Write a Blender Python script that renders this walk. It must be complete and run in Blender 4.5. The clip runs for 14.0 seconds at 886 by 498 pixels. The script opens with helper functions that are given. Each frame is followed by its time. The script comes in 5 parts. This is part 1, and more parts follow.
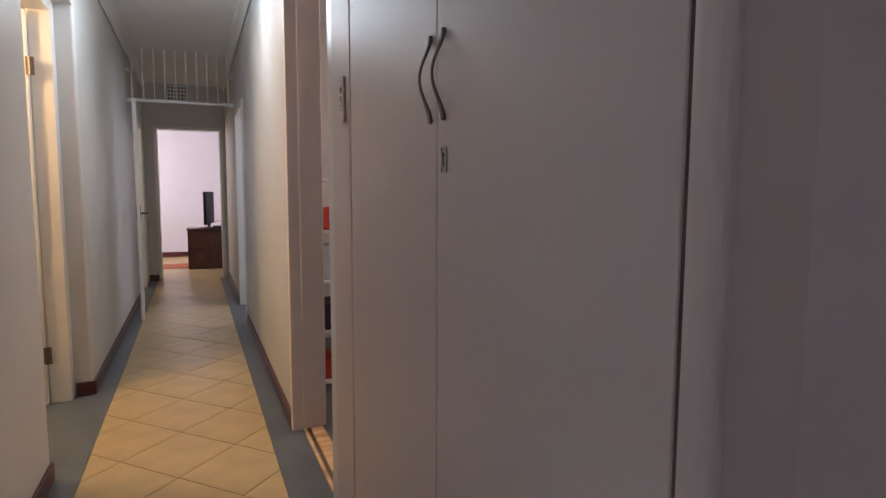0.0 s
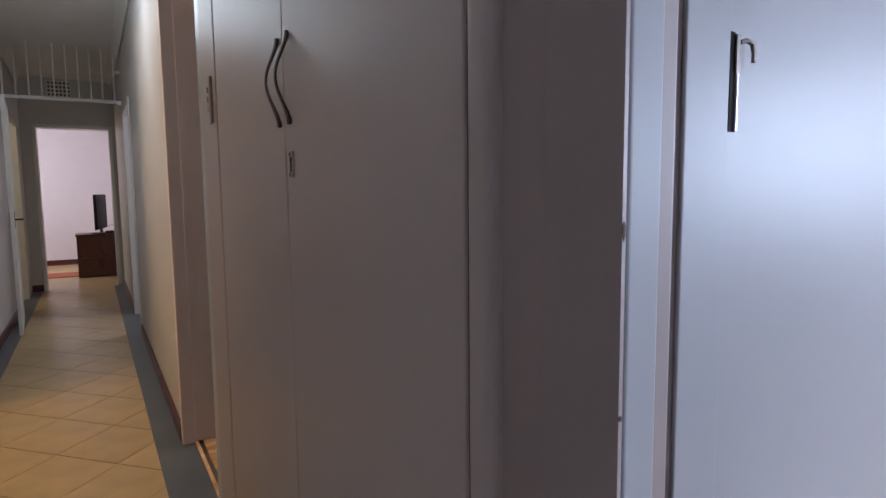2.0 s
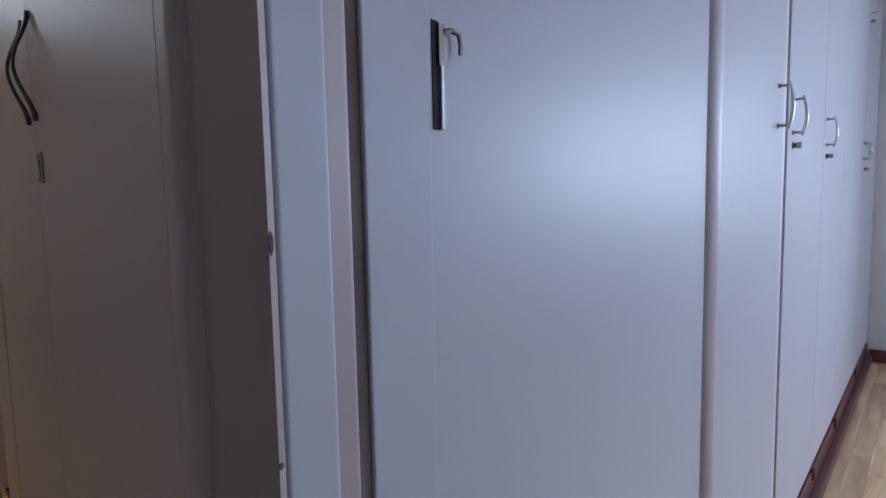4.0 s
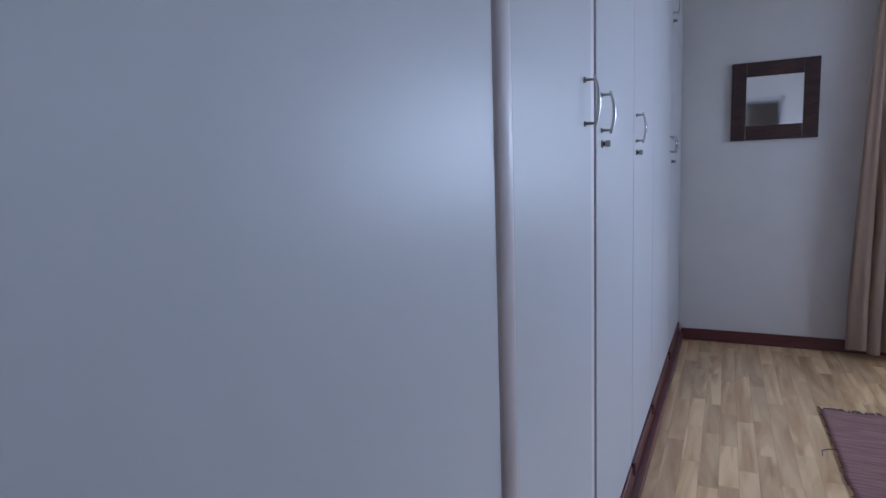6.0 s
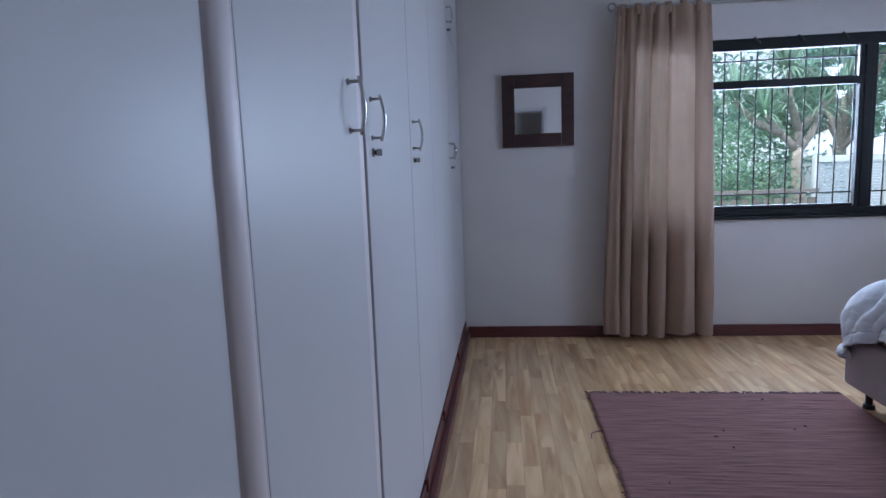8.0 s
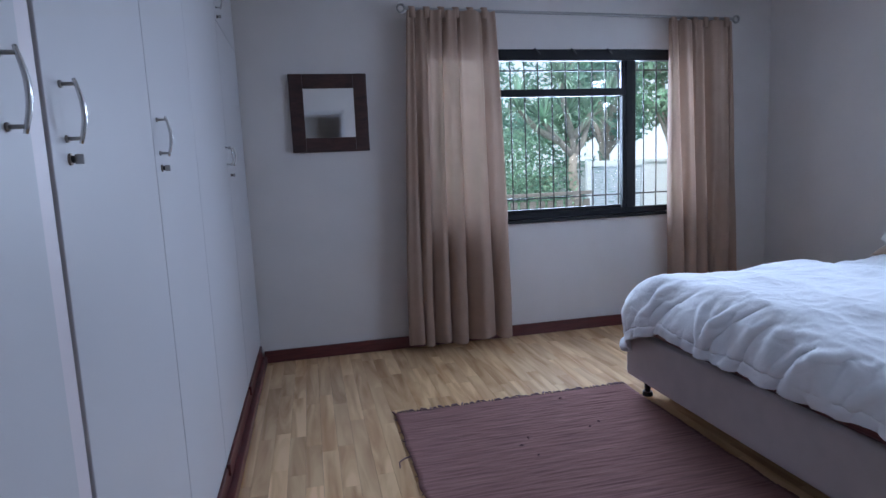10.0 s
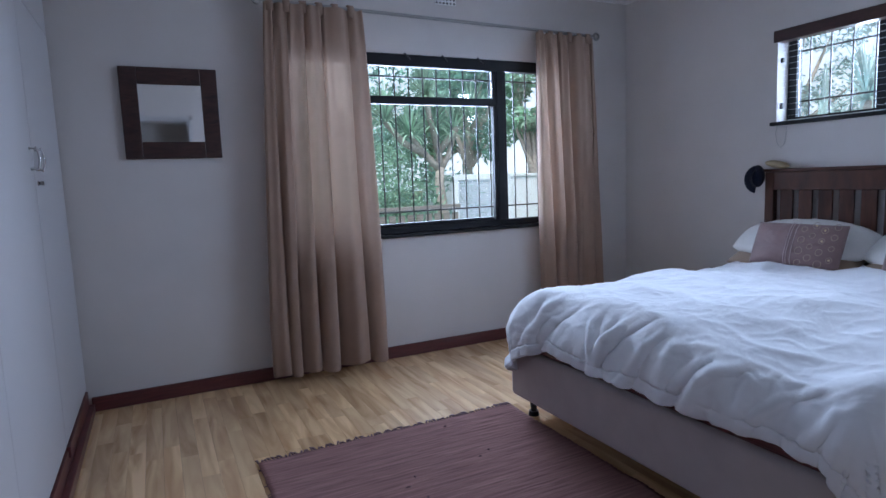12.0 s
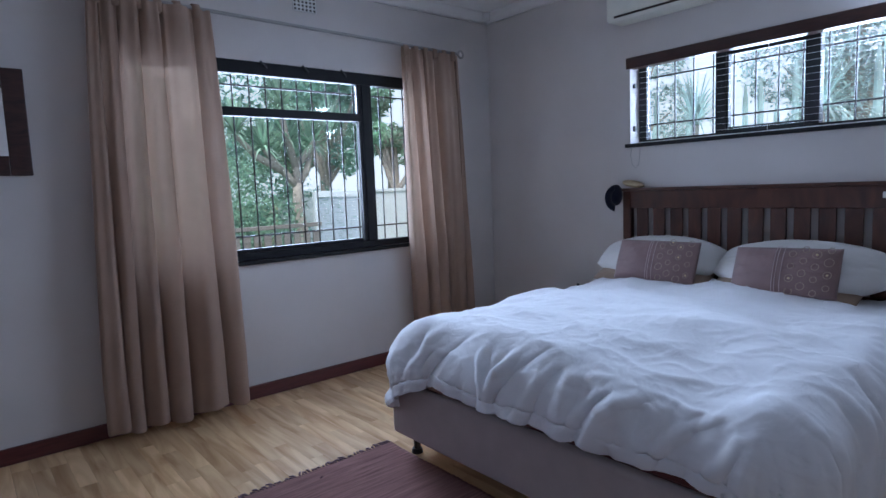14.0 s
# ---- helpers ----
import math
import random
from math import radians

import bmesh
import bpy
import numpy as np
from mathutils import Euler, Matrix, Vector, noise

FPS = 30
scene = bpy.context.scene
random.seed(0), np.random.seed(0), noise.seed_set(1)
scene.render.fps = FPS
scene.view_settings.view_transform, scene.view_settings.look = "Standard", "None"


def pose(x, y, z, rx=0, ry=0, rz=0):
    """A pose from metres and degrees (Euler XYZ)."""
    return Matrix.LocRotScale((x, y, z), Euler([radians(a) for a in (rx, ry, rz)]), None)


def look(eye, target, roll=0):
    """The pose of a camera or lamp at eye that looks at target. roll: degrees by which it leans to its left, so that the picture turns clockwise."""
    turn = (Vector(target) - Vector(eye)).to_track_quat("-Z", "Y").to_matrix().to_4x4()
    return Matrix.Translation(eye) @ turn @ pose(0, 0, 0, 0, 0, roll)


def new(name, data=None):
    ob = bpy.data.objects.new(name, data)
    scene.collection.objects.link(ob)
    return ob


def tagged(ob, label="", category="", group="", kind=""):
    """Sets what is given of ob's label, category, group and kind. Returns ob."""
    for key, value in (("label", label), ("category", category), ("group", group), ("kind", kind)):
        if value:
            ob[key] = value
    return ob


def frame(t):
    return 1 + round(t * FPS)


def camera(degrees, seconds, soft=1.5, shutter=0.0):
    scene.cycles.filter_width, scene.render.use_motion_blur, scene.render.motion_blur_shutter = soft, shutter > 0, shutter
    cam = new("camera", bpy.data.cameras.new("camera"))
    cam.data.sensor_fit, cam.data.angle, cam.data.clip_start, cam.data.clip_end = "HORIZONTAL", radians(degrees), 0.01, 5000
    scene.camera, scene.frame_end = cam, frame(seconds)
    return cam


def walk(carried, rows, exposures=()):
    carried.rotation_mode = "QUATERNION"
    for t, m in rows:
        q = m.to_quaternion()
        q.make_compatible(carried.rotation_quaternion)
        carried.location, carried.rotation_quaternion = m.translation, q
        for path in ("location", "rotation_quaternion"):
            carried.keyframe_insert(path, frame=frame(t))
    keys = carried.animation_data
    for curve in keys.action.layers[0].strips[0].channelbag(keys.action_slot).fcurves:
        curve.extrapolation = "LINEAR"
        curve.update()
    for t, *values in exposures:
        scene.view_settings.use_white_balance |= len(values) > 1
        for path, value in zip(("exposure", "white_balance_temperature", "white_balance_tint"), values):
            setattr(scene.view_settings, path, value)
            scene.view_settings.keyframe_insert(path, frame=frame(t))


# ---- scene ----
cam = camera(74.3, 14.0)
PATH = [
    (0, (-5.391, -0.198, 1.254), (-4.385, 1.519, 1.063), 0.2),
    (0.5, (-5.368, -0.222, 1.256), (-4.312, 1.465, 1.062), 0),
    (1, (-5.337, -0.242, 1.253), (-4.223, 1.409, 1.063), -0.1),
    (1.5, (-5.317, -0.26, 1.26), (-4.142, 1.346, 1.062), -0.4),
    (2, (-5.285, -0.278, 1.265), (-4.054, 1.285, 1.066), -0.6),
    (2.5, (-5.252, -0.298, 1.269), (-3.956, 1.213, 1.073), -0.8),
    (3, (-5.222, -0.312, 1.264), (-3.853, 1.132, 1.074), -0.8),
    (3.5, (-5.191, -0.335, 1.258), (-3.744, 1.035, 1.074), -0.9),
    (6, (-4.802, -0.32, 1.305), (-3.018, 0.551, 1.064), -1.9),
    (6.5, (-4.774, -0.335, 1.311), (-2.939, 0.423, 1.067), -1.7),
    (7, (-4.721, -0.333, 1.324), (-2.832, 0.274, 1.076), -1.7),
    (7.5, (-4.664, -0.332, 1.323), (-2.725, 0.086, 1.07), -1.9),
    (8, (-4.607, -0.333, 1.326), (-2.635, -0.12, 1.069), -2.1),
    (8.5, (-4.553, -0.342, 1.33), (-2.57, -0.327, 1.068), -2.3),
    (11, (-4.163, -0.468, 1.337), (-2.289, -1.118, 1.077), -2.4),
    (11.5, (-4.101, -0.475, 1.332), (-2.266, -1.23, 1.081), -2.3),
    (12, (-3.995, -0.46, 1.306), (-2.21, -1.33, 1.072), -2.2),
    (12.5, (-3.909, -0.442, 1.325), (-2.183, -1.425, 1.093), -2.2),
    (13, (-3.838, -0.448, 1.354), (-2.176, -1.536, 1.118), -2.1),
    (13.5, (-3.79, -0.471, 1.372), (-2.2, -1.662, 1.141), -2.1),
    (14, (-3.74, -0.508, 1.351), (-2.217, -1.788, 1.143), -2.3),
]
walk(cam, [(t, look(eye, target, roll)) for t, eye, target, roll in PATH], [(0, 0.83, 6950, 13), (1, 0.68, 6950, 13), (1.75, 0.46, 6950, 13), (2.5, 0.18, 6900, 13),
    (3.5, -0.02, 6700, 11.5), (6, -0.48, 6450, 10), (7, -0.64, 6450, 10), (8.5, -0.76, 6450, 10), (11, -0.74, 6500, 10), (14, -0.99, 6500, 10)])

# ---- world, sun, exposure ----
wd = bpy.data.worlds.new("world")
scene.world = wd
wd.use_nodes = True
wn = wd.node_tree
sky = wn.nodes.new("ShaderNodeTexSky")
sky.sky_type, sky.sun_disc = "NISHITA", False
sky.sun_elevation, sky.sun_rotation = radians(54), radians(305)
sky.air_density, sky.dust_density = 1.0, 1.0
cloud = wn.nodes.new("ShaderNodeMixRGB")
cloud.inputs[0].default_value, cloud.inputs[2].default_value = 0.72, (15.0, 18.0, 22.0, 1)
wn.links.new(sky.outputs[0], cloud.inputs[1])
wn.links.new(cloud.outputs[0], wn.nodes["Background"].inputs[0])
wn.nodes["Background"].inputs[1].default_value = 0.15


def lamp(name, kind, m, energy, color, size=0.1, size_y=None, angle=None):
    d = bpy.data.lights.new(name, kind)
    d.energy, d.color = energy, color
    if kind == "AREA":
        d.shape, d.size, d.size_y = "RECTANGLE", size, size_y or size
    elif kind == "POINT":
        d.shadow_soft_size = size
    elif angle:
        d.angle = radians(angle)
    ob = new(name, d)
    ob.matrix_world = m
    return ob


lamp("sun", "SUN", look((-7, 5, 12), (0, 0, 0)), 5.0, (1.0, 0.97, 0.92), angle=6)
lamp("daylight_window", "AREA", look((0.74, -2.50, 1.72), (-1.5, -1.45, 1.05)), 315, (0.53, 0.69, 1.0), 1.7, 1.3)
lamp("daylight_high_window", "AREA", look((-2.2, -4.72, 2.08), (-1.55, -3.2, 0.9)), 330, (0.51, 0.68, 1.0), 1.8, 0.8)

# The passage runs at a slight angle to the bedroom: everything in it is built straight, then turned and shifted by this.
PASSAGE = Matrix.Translation((-4.9147, -0.0226, 0)) @ Matrix.Rotation(radians(-7.33), 4, "Z") @ Matrix.Translation((4.937, 0.233, 0))


def settle(before):
    """Turns all that was built since into the passage's own direction."""
    for ob in list(scene.objects):
        if ob not in before and ob.parent is None:
            ob.matrix_basis = PASSAGE @ ob.matrix_basis


BEFORE = set(scene.objects)
lamp("warm_lamp", "POINT", pose(-6.9, 3.0, 2.2), 33, (1.0, 0.66, 0.34), 0.08)
lamp("passage_light", "POINT", pose(-5.45, 3.4, 2.42), 13, (0.68, 0.83, 1.0), 0.2)
lamp("far_room_daylight", "AREA", look((-7.2, 10.6, 1.7), (-5.0, 11.2, 1.2)), 28, (0.90, 0.88, 1.0), 1.6, 1.4)
lamp("end_room_lamp", "POINT", pose(-7.0, 7.6, 1.9), 12, (1.0, 0.86, 0.55), 0.1)
lamp("bathroom_daylight", "AREA", look((-3.5, 5.9, 1.6), (-6.0, 5.7, 1.2)), 12, (0.78, 0.82, 1.0), 1.0, 1.2)
lamp("store_room_daylight", "POINT", pose(-3.4, 2.6, 2.0), 16, (1.0, 0.86, 0.84), 0.15)
settle(BEFORE)

# ---- materials ----


def material(name, color, rough=0.5, metal=0.0, spec=0.5, vary=0.06, scale=6.0, bump=0.0, bump_scale=120.0,
             dirt=0.0, coat=0.0, trans=0.0, stretch=(1, 1, 1), sheen=0.0):
    mt = bpy.data.materials.new(name)
    mt.use_nodes = True
    nt = mt.node_tree
    b = nt.nodes["Principled BSDF"]
    L = nt.links.new
    co = nt.nodes.new("ShaderNodeTexCoord")
    mp = nt.nodes.new("ShaderNodeMapping")
    mp.inputs["Scale"].default_value = stretch
    L(co.outputs["Object"], mp.inputs[0])
    n1 = nt.nodes.new("ShaderNodeTexNoise")
    n1.inputs["Scale"].default_value, n1.inputs["Detail"].default_value = scale, 5
    L(mp.outputs[0], n1.inputs["Vector"])
    rp = nt.nodes.new("ShaderNodeValToRGB")
    rp.color_ramp.elements[0].position, rp.color_ramp.elements[1].position = 0.3, 0.7
    lo = [c * (1 - vary) for c in color]
    hi = [min(1, c * (1 + vary)) for c in color]
    rp.color_ramp.elements[0].color, rp.color_ramp.elements[1].color = (*lo, 1), (*hi, 1)
    L(n1.outputs[0], rp.inputs[0])
    out = rp.outputs[0]
    if dirt:
        n2 = nt.nodes.new("ShaderNodeTexNoise")
        n2.inputs["Scale"].default_value, n2.inputs["Detail"].default_value = 0.9, 3
        L(co.outputs["Object"], n2.inputs["Vector"])
        r2 = nt.nodes.new("ShaderNodeMapRange")
        r2.inputs[1].default_value, r2.inputs[2].default_value, r2.inputs[4].default_value = 0.35, 1.0, dirt
        L(n2.outputs[0], r2.inputs[0])
        mx = nt.nodes.new("ShaderNodeMixRGB")
        mx.blend_type = "MULTIPLY"
        mx.inputs[2].default_value = (0.62, 0.55, 0.45, 1)
        L(r2.outputs[0], mx.inputs[0])
        L(out, mx.inputs[1])
        out = mx.outputs[0]
    L(out, b.inputs["Base Color"])
    rr = nt.nodes.new("ShaderNodeMapRange")
    rr.inputs[3].default_value, rr.inputs[4].default_value = max(0.02, rough - 0.06), min(1, rough + 0.06)
    L(n1.outputs[0], rr.inputs[0])
    L(rr.outputs[0], b.inputs["Roughness"])
    b.inputs["Metallic"].default_value = metal
    b.inputs["Specular IOR Level"].default_value = spec
    b.inputs["Coat Weight"].default_value = coat
    b.inputs["Transmission Weight"].default_value = trans
    b.inputs["Sheen Weight"].default_value = sheen
    if bump:
        n3 = nt.nodes.new("ShaderNodeTexNoise")
        n3.inputs["Scale"].default_value, n3.inputs["Detail"].default_value = bump_scale, 4
        L(mp.outputs[0], n3.inputs["Vector"])
        bp = nt.nodes.new("ShaderNodeBump")
        bp.inputs["Strength"].default_value, bp.inputs["Distance"].default_value = bump, 0.004
        L(n3.outputs[0], bp.inputs["Height"])
        L(bp.outputs[0], b.inputs["Normal"])
    return mt


def wood(name, dark, light, rough=0.4, grain=(60, 2.5, 60), random_tint=0.0, coat=0.0):
    """Wood with long grain along the axis with the small scale."""
    mt = bpy.data.materials.new(name)
    mt.use_nodes = True
    nt = mt.node_tree
    b = nt.nodes["Principled BSDF"]
    L = nt.links.new
    co = nt.nodes.new("ShaderNodeTexCoord")
    mp = nt.nodes.new("ShaderNodeMapping")
    mp.inputs["Scale"].default_value = grain
    oi = nt.nodes.new("ShaderNodeObjectInfo")
    ad = nt.nodes.new("ShaderNodeVectorMath")
    ad.operation = "MULTIPLY_ADD"
    cb = nt.nodes.new("ShaderNodeCombineXYZ")
    for k in range(3):
        L(oi.outputs["Random"], cb.inputs[k])
    L(cb.outputs[0], ad.inputs[0])
    ad.inputs[1].default_value = (9, 7, 5)
    L(co.outputs["Object"], ad.inputs[2])
    L(ad.outputs[0], mp.inputs[0])
    n1 = nt.nodes.new("ShaderNodeTexNoise")
    n1.inputs["Scale"].default_value, n1.inputs["Detail"].default_value, n1.inputs["Distortion"].default_value = 1.0, 6, 1.2
    L(mp.outputs[0], n1.inputs["Vector"])
    rp = nt.nodes.new("ShaderNodeValToRGB")
    e = rp.color_ramp.elements
    e[0].position, e[1].position = 0.28, 0.72
    e[0].color, e[1].color = (*dark, 1), (*light, 1)
    L(n1.outputs[0], rp.inputs[0])
    out = rp.outputs[0]
    if random_tint:
        hs = nt.nodes.new("ShaderNodeHueSaturation")
        mr = nt.nodes.new("ShaderNodeMapRange")
        mr.inputs[3].default_value, mr.inputs[4].default_value = 1 - random_tint, 1 + random_tint
        L(oi.outputs["Random"], mr.inputs[0])
        L(mr.outputs[0], hs.inputs["Value"])
        L(out, hs.inputs["Color"])
        out = hs.outputs[0]
    L(out, b.inputs["Base Color"])
    b.inputs["Roughness"].default_value = rough
    b.inputs["Coat Weight"].default_value = coat
    b.inputs["Coat Roughness"].default_value = 0.25
    bp = nt.nodes.new("ShaderNodeBump")
    bp.inputs["Strength"].default_value, bp.inputs["Distance"].default_value = 0.15, 0.002
    L(n1.outputs[0], bp.inputs["Height"])
    L(bp.outputs[0], b.inputs["Normal"])
    return mt


def glass(name):
    mt = bpy.data.materials.new(name)
    mt.use_nodes = True
    nt = mt.node_tree
    nt.nodes.remove(nt.nodes["Principled BSDF"])
    t, g, mx, fr = [nt.nodes.new("ShaderNode" + k) for k in ("BsdfTransparent", "BsdfGlossy", "MixShader", "Fresnel")]
    g.inputs["Roughness"].default_value = 0.02
    fr.inputs[0].default_value = 1.45
    nt.links.new(fr.outputs[0], mx.inputs[0])
    nt.links.new(t.outputs[0], mx.inputs[1])
    nt.links.new(g.outputs[0], mx.inputs[2])
    nt.links.new(mx.outputs[0], nt.nodes["Material Output"].inputs[0])
    return mt


def cloth(name, color, rough=0.9, weave=900.0, translucent=0.0, vary=0.06, wrinkle=0.0, sheer=0.0):
    """Woven cloth; light comes through it where translucent is given."""
    mt = material(name, color, rough, vary=vary, scale=9, bump=0.25, bump_scale=weave, spec=0.2, sheen=0.15)
    if wrinkle:
        nt = mt.node_tree
        old = nt.nodes["Bump"]
        wn_ = nt.nodes.new("ShaderNodeTexNoise")
        wn_.inputs["Scale"].default_value, wn_.inputs["Detail"].default_value, wn_.inputs["Distortion"].default_value = 7.0, 3.5, 1.4
        b2 = nt.nodes.new("ShaderNodeBump")
        b2.inputs["Strength"].default_value, b2.inputs["Distance"].default_value = wrinkle, 0.02
        nt.links.new(nt.nodes["Texture Coordinate"].outputs["Object"], wn_.inputs["Vector"])
        nt.links.new(wn_.outputs[0], b2.inputs["Height"])
        nt.links.new(b2.outputs[0], old.inputs["Normal"])
    if translucent:
        nt = mt.node_tree
        b, o = nt.nodes["Principled BSDF"], nt.nodes["Material Output"]
        t, mx = nt.nodes.new("ShaderNodeBsdfTranslucent"), nt.nodes.new("ShaderNodeMixShader")
        t.inputs[0].default_value = (*color, 1)
        mx.inputs[0].default_value = translucent
        nt.links.new(b.outputs[0], mx.inputs[1])
        nt.links.new(t.outputs[0], mx.inputs[2])
        nt.links.new(mx.outputs[0], o.inputs[0])
        if sheer:
            tr, m2 = nt.nodes.new("ShaderNodeBsdfTransparent"), nt.nodes.new("ShaderNodeMixShader")
            tr.inputs[0].default_value = (0.90, 0.72, 0.58, 1)
            m2.inputs[0].default_value = sheer
            nt.links.new(mx.outputs[0], m2.inputs[1])
            nt.links.new(tr.outputs[0], m2.inputs[2])
            nt.links.new(m2.outputs[0], o.inputs[0])
    return mt


M_WALL = material("wall_paint", (0.60, 0.56, 0.54), 0.7, vary=0.03, scale=3, bump=0.12, bump_scale=70, dirt=0.25)
M_GLOSSWALL = material("passage_paint", (0.60, 0.58, 0.56), 0.46, spec=0.35, vary=0.03, scale=3, bump=0.05, bump_scale=16, dirt=0.2)
M_CEIL = material("ceiling_paint", (0.78, 0.77, 0.75), 0.8, vary=0.03, scale=2, bump=0.1)
M_CUP = material("cupboard_enamel", (0.50, 0.485, 0.495), 0.40, spec=0.19, vary=0.02, scale=2.5, bump=0.05, bump_scale=14, dirt=0.2)
M_PCUP = material("passage_cupboard_enamel", (0.72, 0.60, 0.56), 0.42, spec=0.35, vary=0.03, scale=2.5, bump=0.035, bump_scale=10, dirt=0.3)
# cupboard enamel darkened and browned for the dim, warm passage light
M_SIDE = material("shaded_side_enamel", (0.53, 0.425, 0.40), 0.42, vary=0.05, scale=2.5, bump=0.035, bump_scale=10, dirt=0.4)
M_POST = material("pinkish_post_enamel", (0.62, 0.55, 0.56), 0.4, vary=0.03, scale=6, bump=0.05, bump_scale=20, dirt=0.25)
M_FRAME = material("door_frame_enamel", (0.74, 0.72, 0.69), 0.32, vary=0.03, scale=8, bump=0.15, bump_scale=40, dirt=0.25)
M_PINKFRAME = material("pinkish_frame_enamel", (0.86, 0.74, 0.70), 0.35, vary=0.03, scale=8, bump=0.15, bump_scale=40, dirt=0.2)
# dark brown for the rebate's shade; also for chips, worn marks and gaps
M_JAMBEDGE = material("shaded_rebate_and_wear", (0.17, 0.125, 0.115), 0.9, spec=0.05, vary=0.2, scale=14, dirt=0.5)
M_GAP = material("dark_gap", (0.03, 0.022, 0.02), 0.9)
M_SKIRT = wood("red_brown_skirting", (0.065, 0.012, 0.013), (0.12, 0.026, 0.026), 0.38, (4, 4, 60), coat=0.2)
M_PLANK = wood("laminate_oak", (0.46, 0.255, 0.118), (0.80, 0.53, 0.295), 0.27, (1.3, 10, 8), 0.14, coat=0.3)
M_PLANK.node_tree.nodes["Color Ramp"].color_ramp.elements[0].position = 0.28
M_PLANK.node_tree.nodes["Color Ramp"].color_ramp.elements[1].position = 0.64
M_DARKWOOD = wood("dark_stained_wood", (0.022, 0.009, 0.008), (0.06, 0.022, 0.018), 0.34, (8, 8, 40))
M_HEAD = wood("headboard_wood", (0.036, 0.012, 0.008), (0.095, 0.033, 0.020), 0.33, (10, 10, 3))
M_CHEST = wood("chest_wood", (0.06, 0.018, 0.012), (0.12, 0.04, 0.025), 0.35, (10, 10, 3))
M_BLACK = material("black_paint", (0.012, 0.012, 0.014), 0.35)
M_WINFRAME = material("dark_window_frame", (0.006, 0.006, 0.008), 0.5, spec=0.25, vary=0.2)
M_CHROME = material("brushed_chrome", (0.62, 0.61, 0.60), 0.22, metal=1.0)
M_BRONZE = material("dark_bronze", (0.21, 0.17, 0.145), 0.42, metal=0.8)
M_STEEL = material("dull_steel", (0.36, 0.35, 0.34), 0.4, metal=0.9)
M_WHITEPLASTIC = material("white_plastic", (0.76, 0.76, 0.74), 0.35)
M_MIRROR = material("mirror_glass", (0.86, 0.86, 0.86), 0.015, metal=1.0, vary=0.0)
M_GLASS = glass("window_glass")
M_CURTAIN = cloth("beige_curtain", (0.385, 0.262, 0.20), translucent=0.20, sheer=0.09)
M_RUG = material("mauve_rag_rug", (0.275, 0.145, 0.135), 0.95, vary=0.30, scale=3.2, bump=0.9, bump_scale=5, stretch=(30, 1, 1), spec=0.1)
M_FRINGE = material("rug_fringe", (0.17, 0.10, 0.11), 0.95)
M_DUVET = cloth("white_duvet", (0.76, 0.77, 0.81), weave=600, vary=0.02, wrinkle=0.32)
M_BASE = cloth("bed_base_cloth", (0.50, 0.44, 0.43), weave=700)
M_PILLOW = cloth("white_pillow", (0.61, 0.59, 0.57), weave=600, vary=0.03)
M_MAUVE = cloth("mauve_satin", (0.22, 0.14, 0.135), 0.42, weave=500)
M_TAUPE = cloth("taupe_sheet", (0.27, 0.19, 0.14), 0.8)
M_RIBBON = cloth("mauve_ribbon", (0.42, 0.32, 0.32), 0.4, weave=500)
M_MOTIF = cloth("bronze_motif_thread", (0.36, 0.27, 0.21), 0.45, weave=500)
M_GOLD = material("gold_sequin", (0.62, 0.48, 0.30), 0.3, metal=0.6)
M_TILE = material("beige_floor_tile", (0.54, 0.385, 0.19), 0.33, vary=0.14, scale=5, bump=0.05, bump_scale=30, dirt=0.3)
M_GROUT = material("tile_grout", (0.16, 0.12, 0.09), 0.85)
M_BAND = material("grey_green_screed", (0.12, 0.135, 0.15), 0.34, vary=0.14, scale=4, bump=0.1, dirt=0.3)

# ---- building helpers ----


def mesh_of(bm, name, mat, smooth=False):
    me = bpy.data.meshes.new(name)
    bmesh.ops.recalc_face_normals(bm, faces=bm.faces)
    bm.to_mesh(me)
    bm.free()
    for mm in (mat if isinstance(mat, (list, tuple)) else [mat]):
        me.materials.append(mm)
    if smooth:
        me.polygons.foreach_set("use_smooth", [True] * len(me.polygons))
    return me


def part(name, bm, mat, parent=None, label="", smooth=False, kind=""):
    ob = new(name, mesh_of(bm, name, mat, smooth))
    if parent:
        ob.parent = parent
    return tagged(ob, label, kind=kind)


def thing(name, at, label, category, group="", rz=0.0):
    e = new(name)
    e.matrix_world = pose(*at, 0, 0, rz)
    return tagged(e, label, category, group)


def add_box(bm, x0, x1, y0, y1, z0, z1, bevel=0.0, seg=2):
    x0, x1 = sorted((x0, x1))
    y0, y1 = sorted((y0, y1))
    z0, z1 = sorted((z0, z1))
    r = bmesh.ops.create_cube(bm, size=1, matrix=Matrix.Translation(((x0 + x1) / 2, (y0 + y1) / 2, (z0 + z1) / 2)) @ Matrix.Diagonal((x1 - x0, y1 - y0, z1 - z0, 1)))
    if bevel:
        es = list({e for v in r["verts"] for e in v.link_edges})
        bmesh.ops.bevel(bm, geom=es, offset=bevel, segments=seg, affect="EDGES", profile=0.5)
    return bm


def box(*a, **k):
    return add_box(bmesh.new(), *a, **k)


def add_cyl(bm, p, q, r, r2=None, seg=16):
    p, q = Vector(p), Vector(q)
    m = Matrix.Translation((p + q) / 2) @ (q - p).to_track_quat("Z", "Y").to_matrix().to_4x4()
    bmesh.ops.create_cone(bm, cap_ends=True, segments=seg, radius1=r, radius2=r if r2 is None else r2, depth=(q - p).length, matrix=m)
    return bm


def cyl(*a, **k):
    return add_cyl(bmesh.new(), *a, **k)


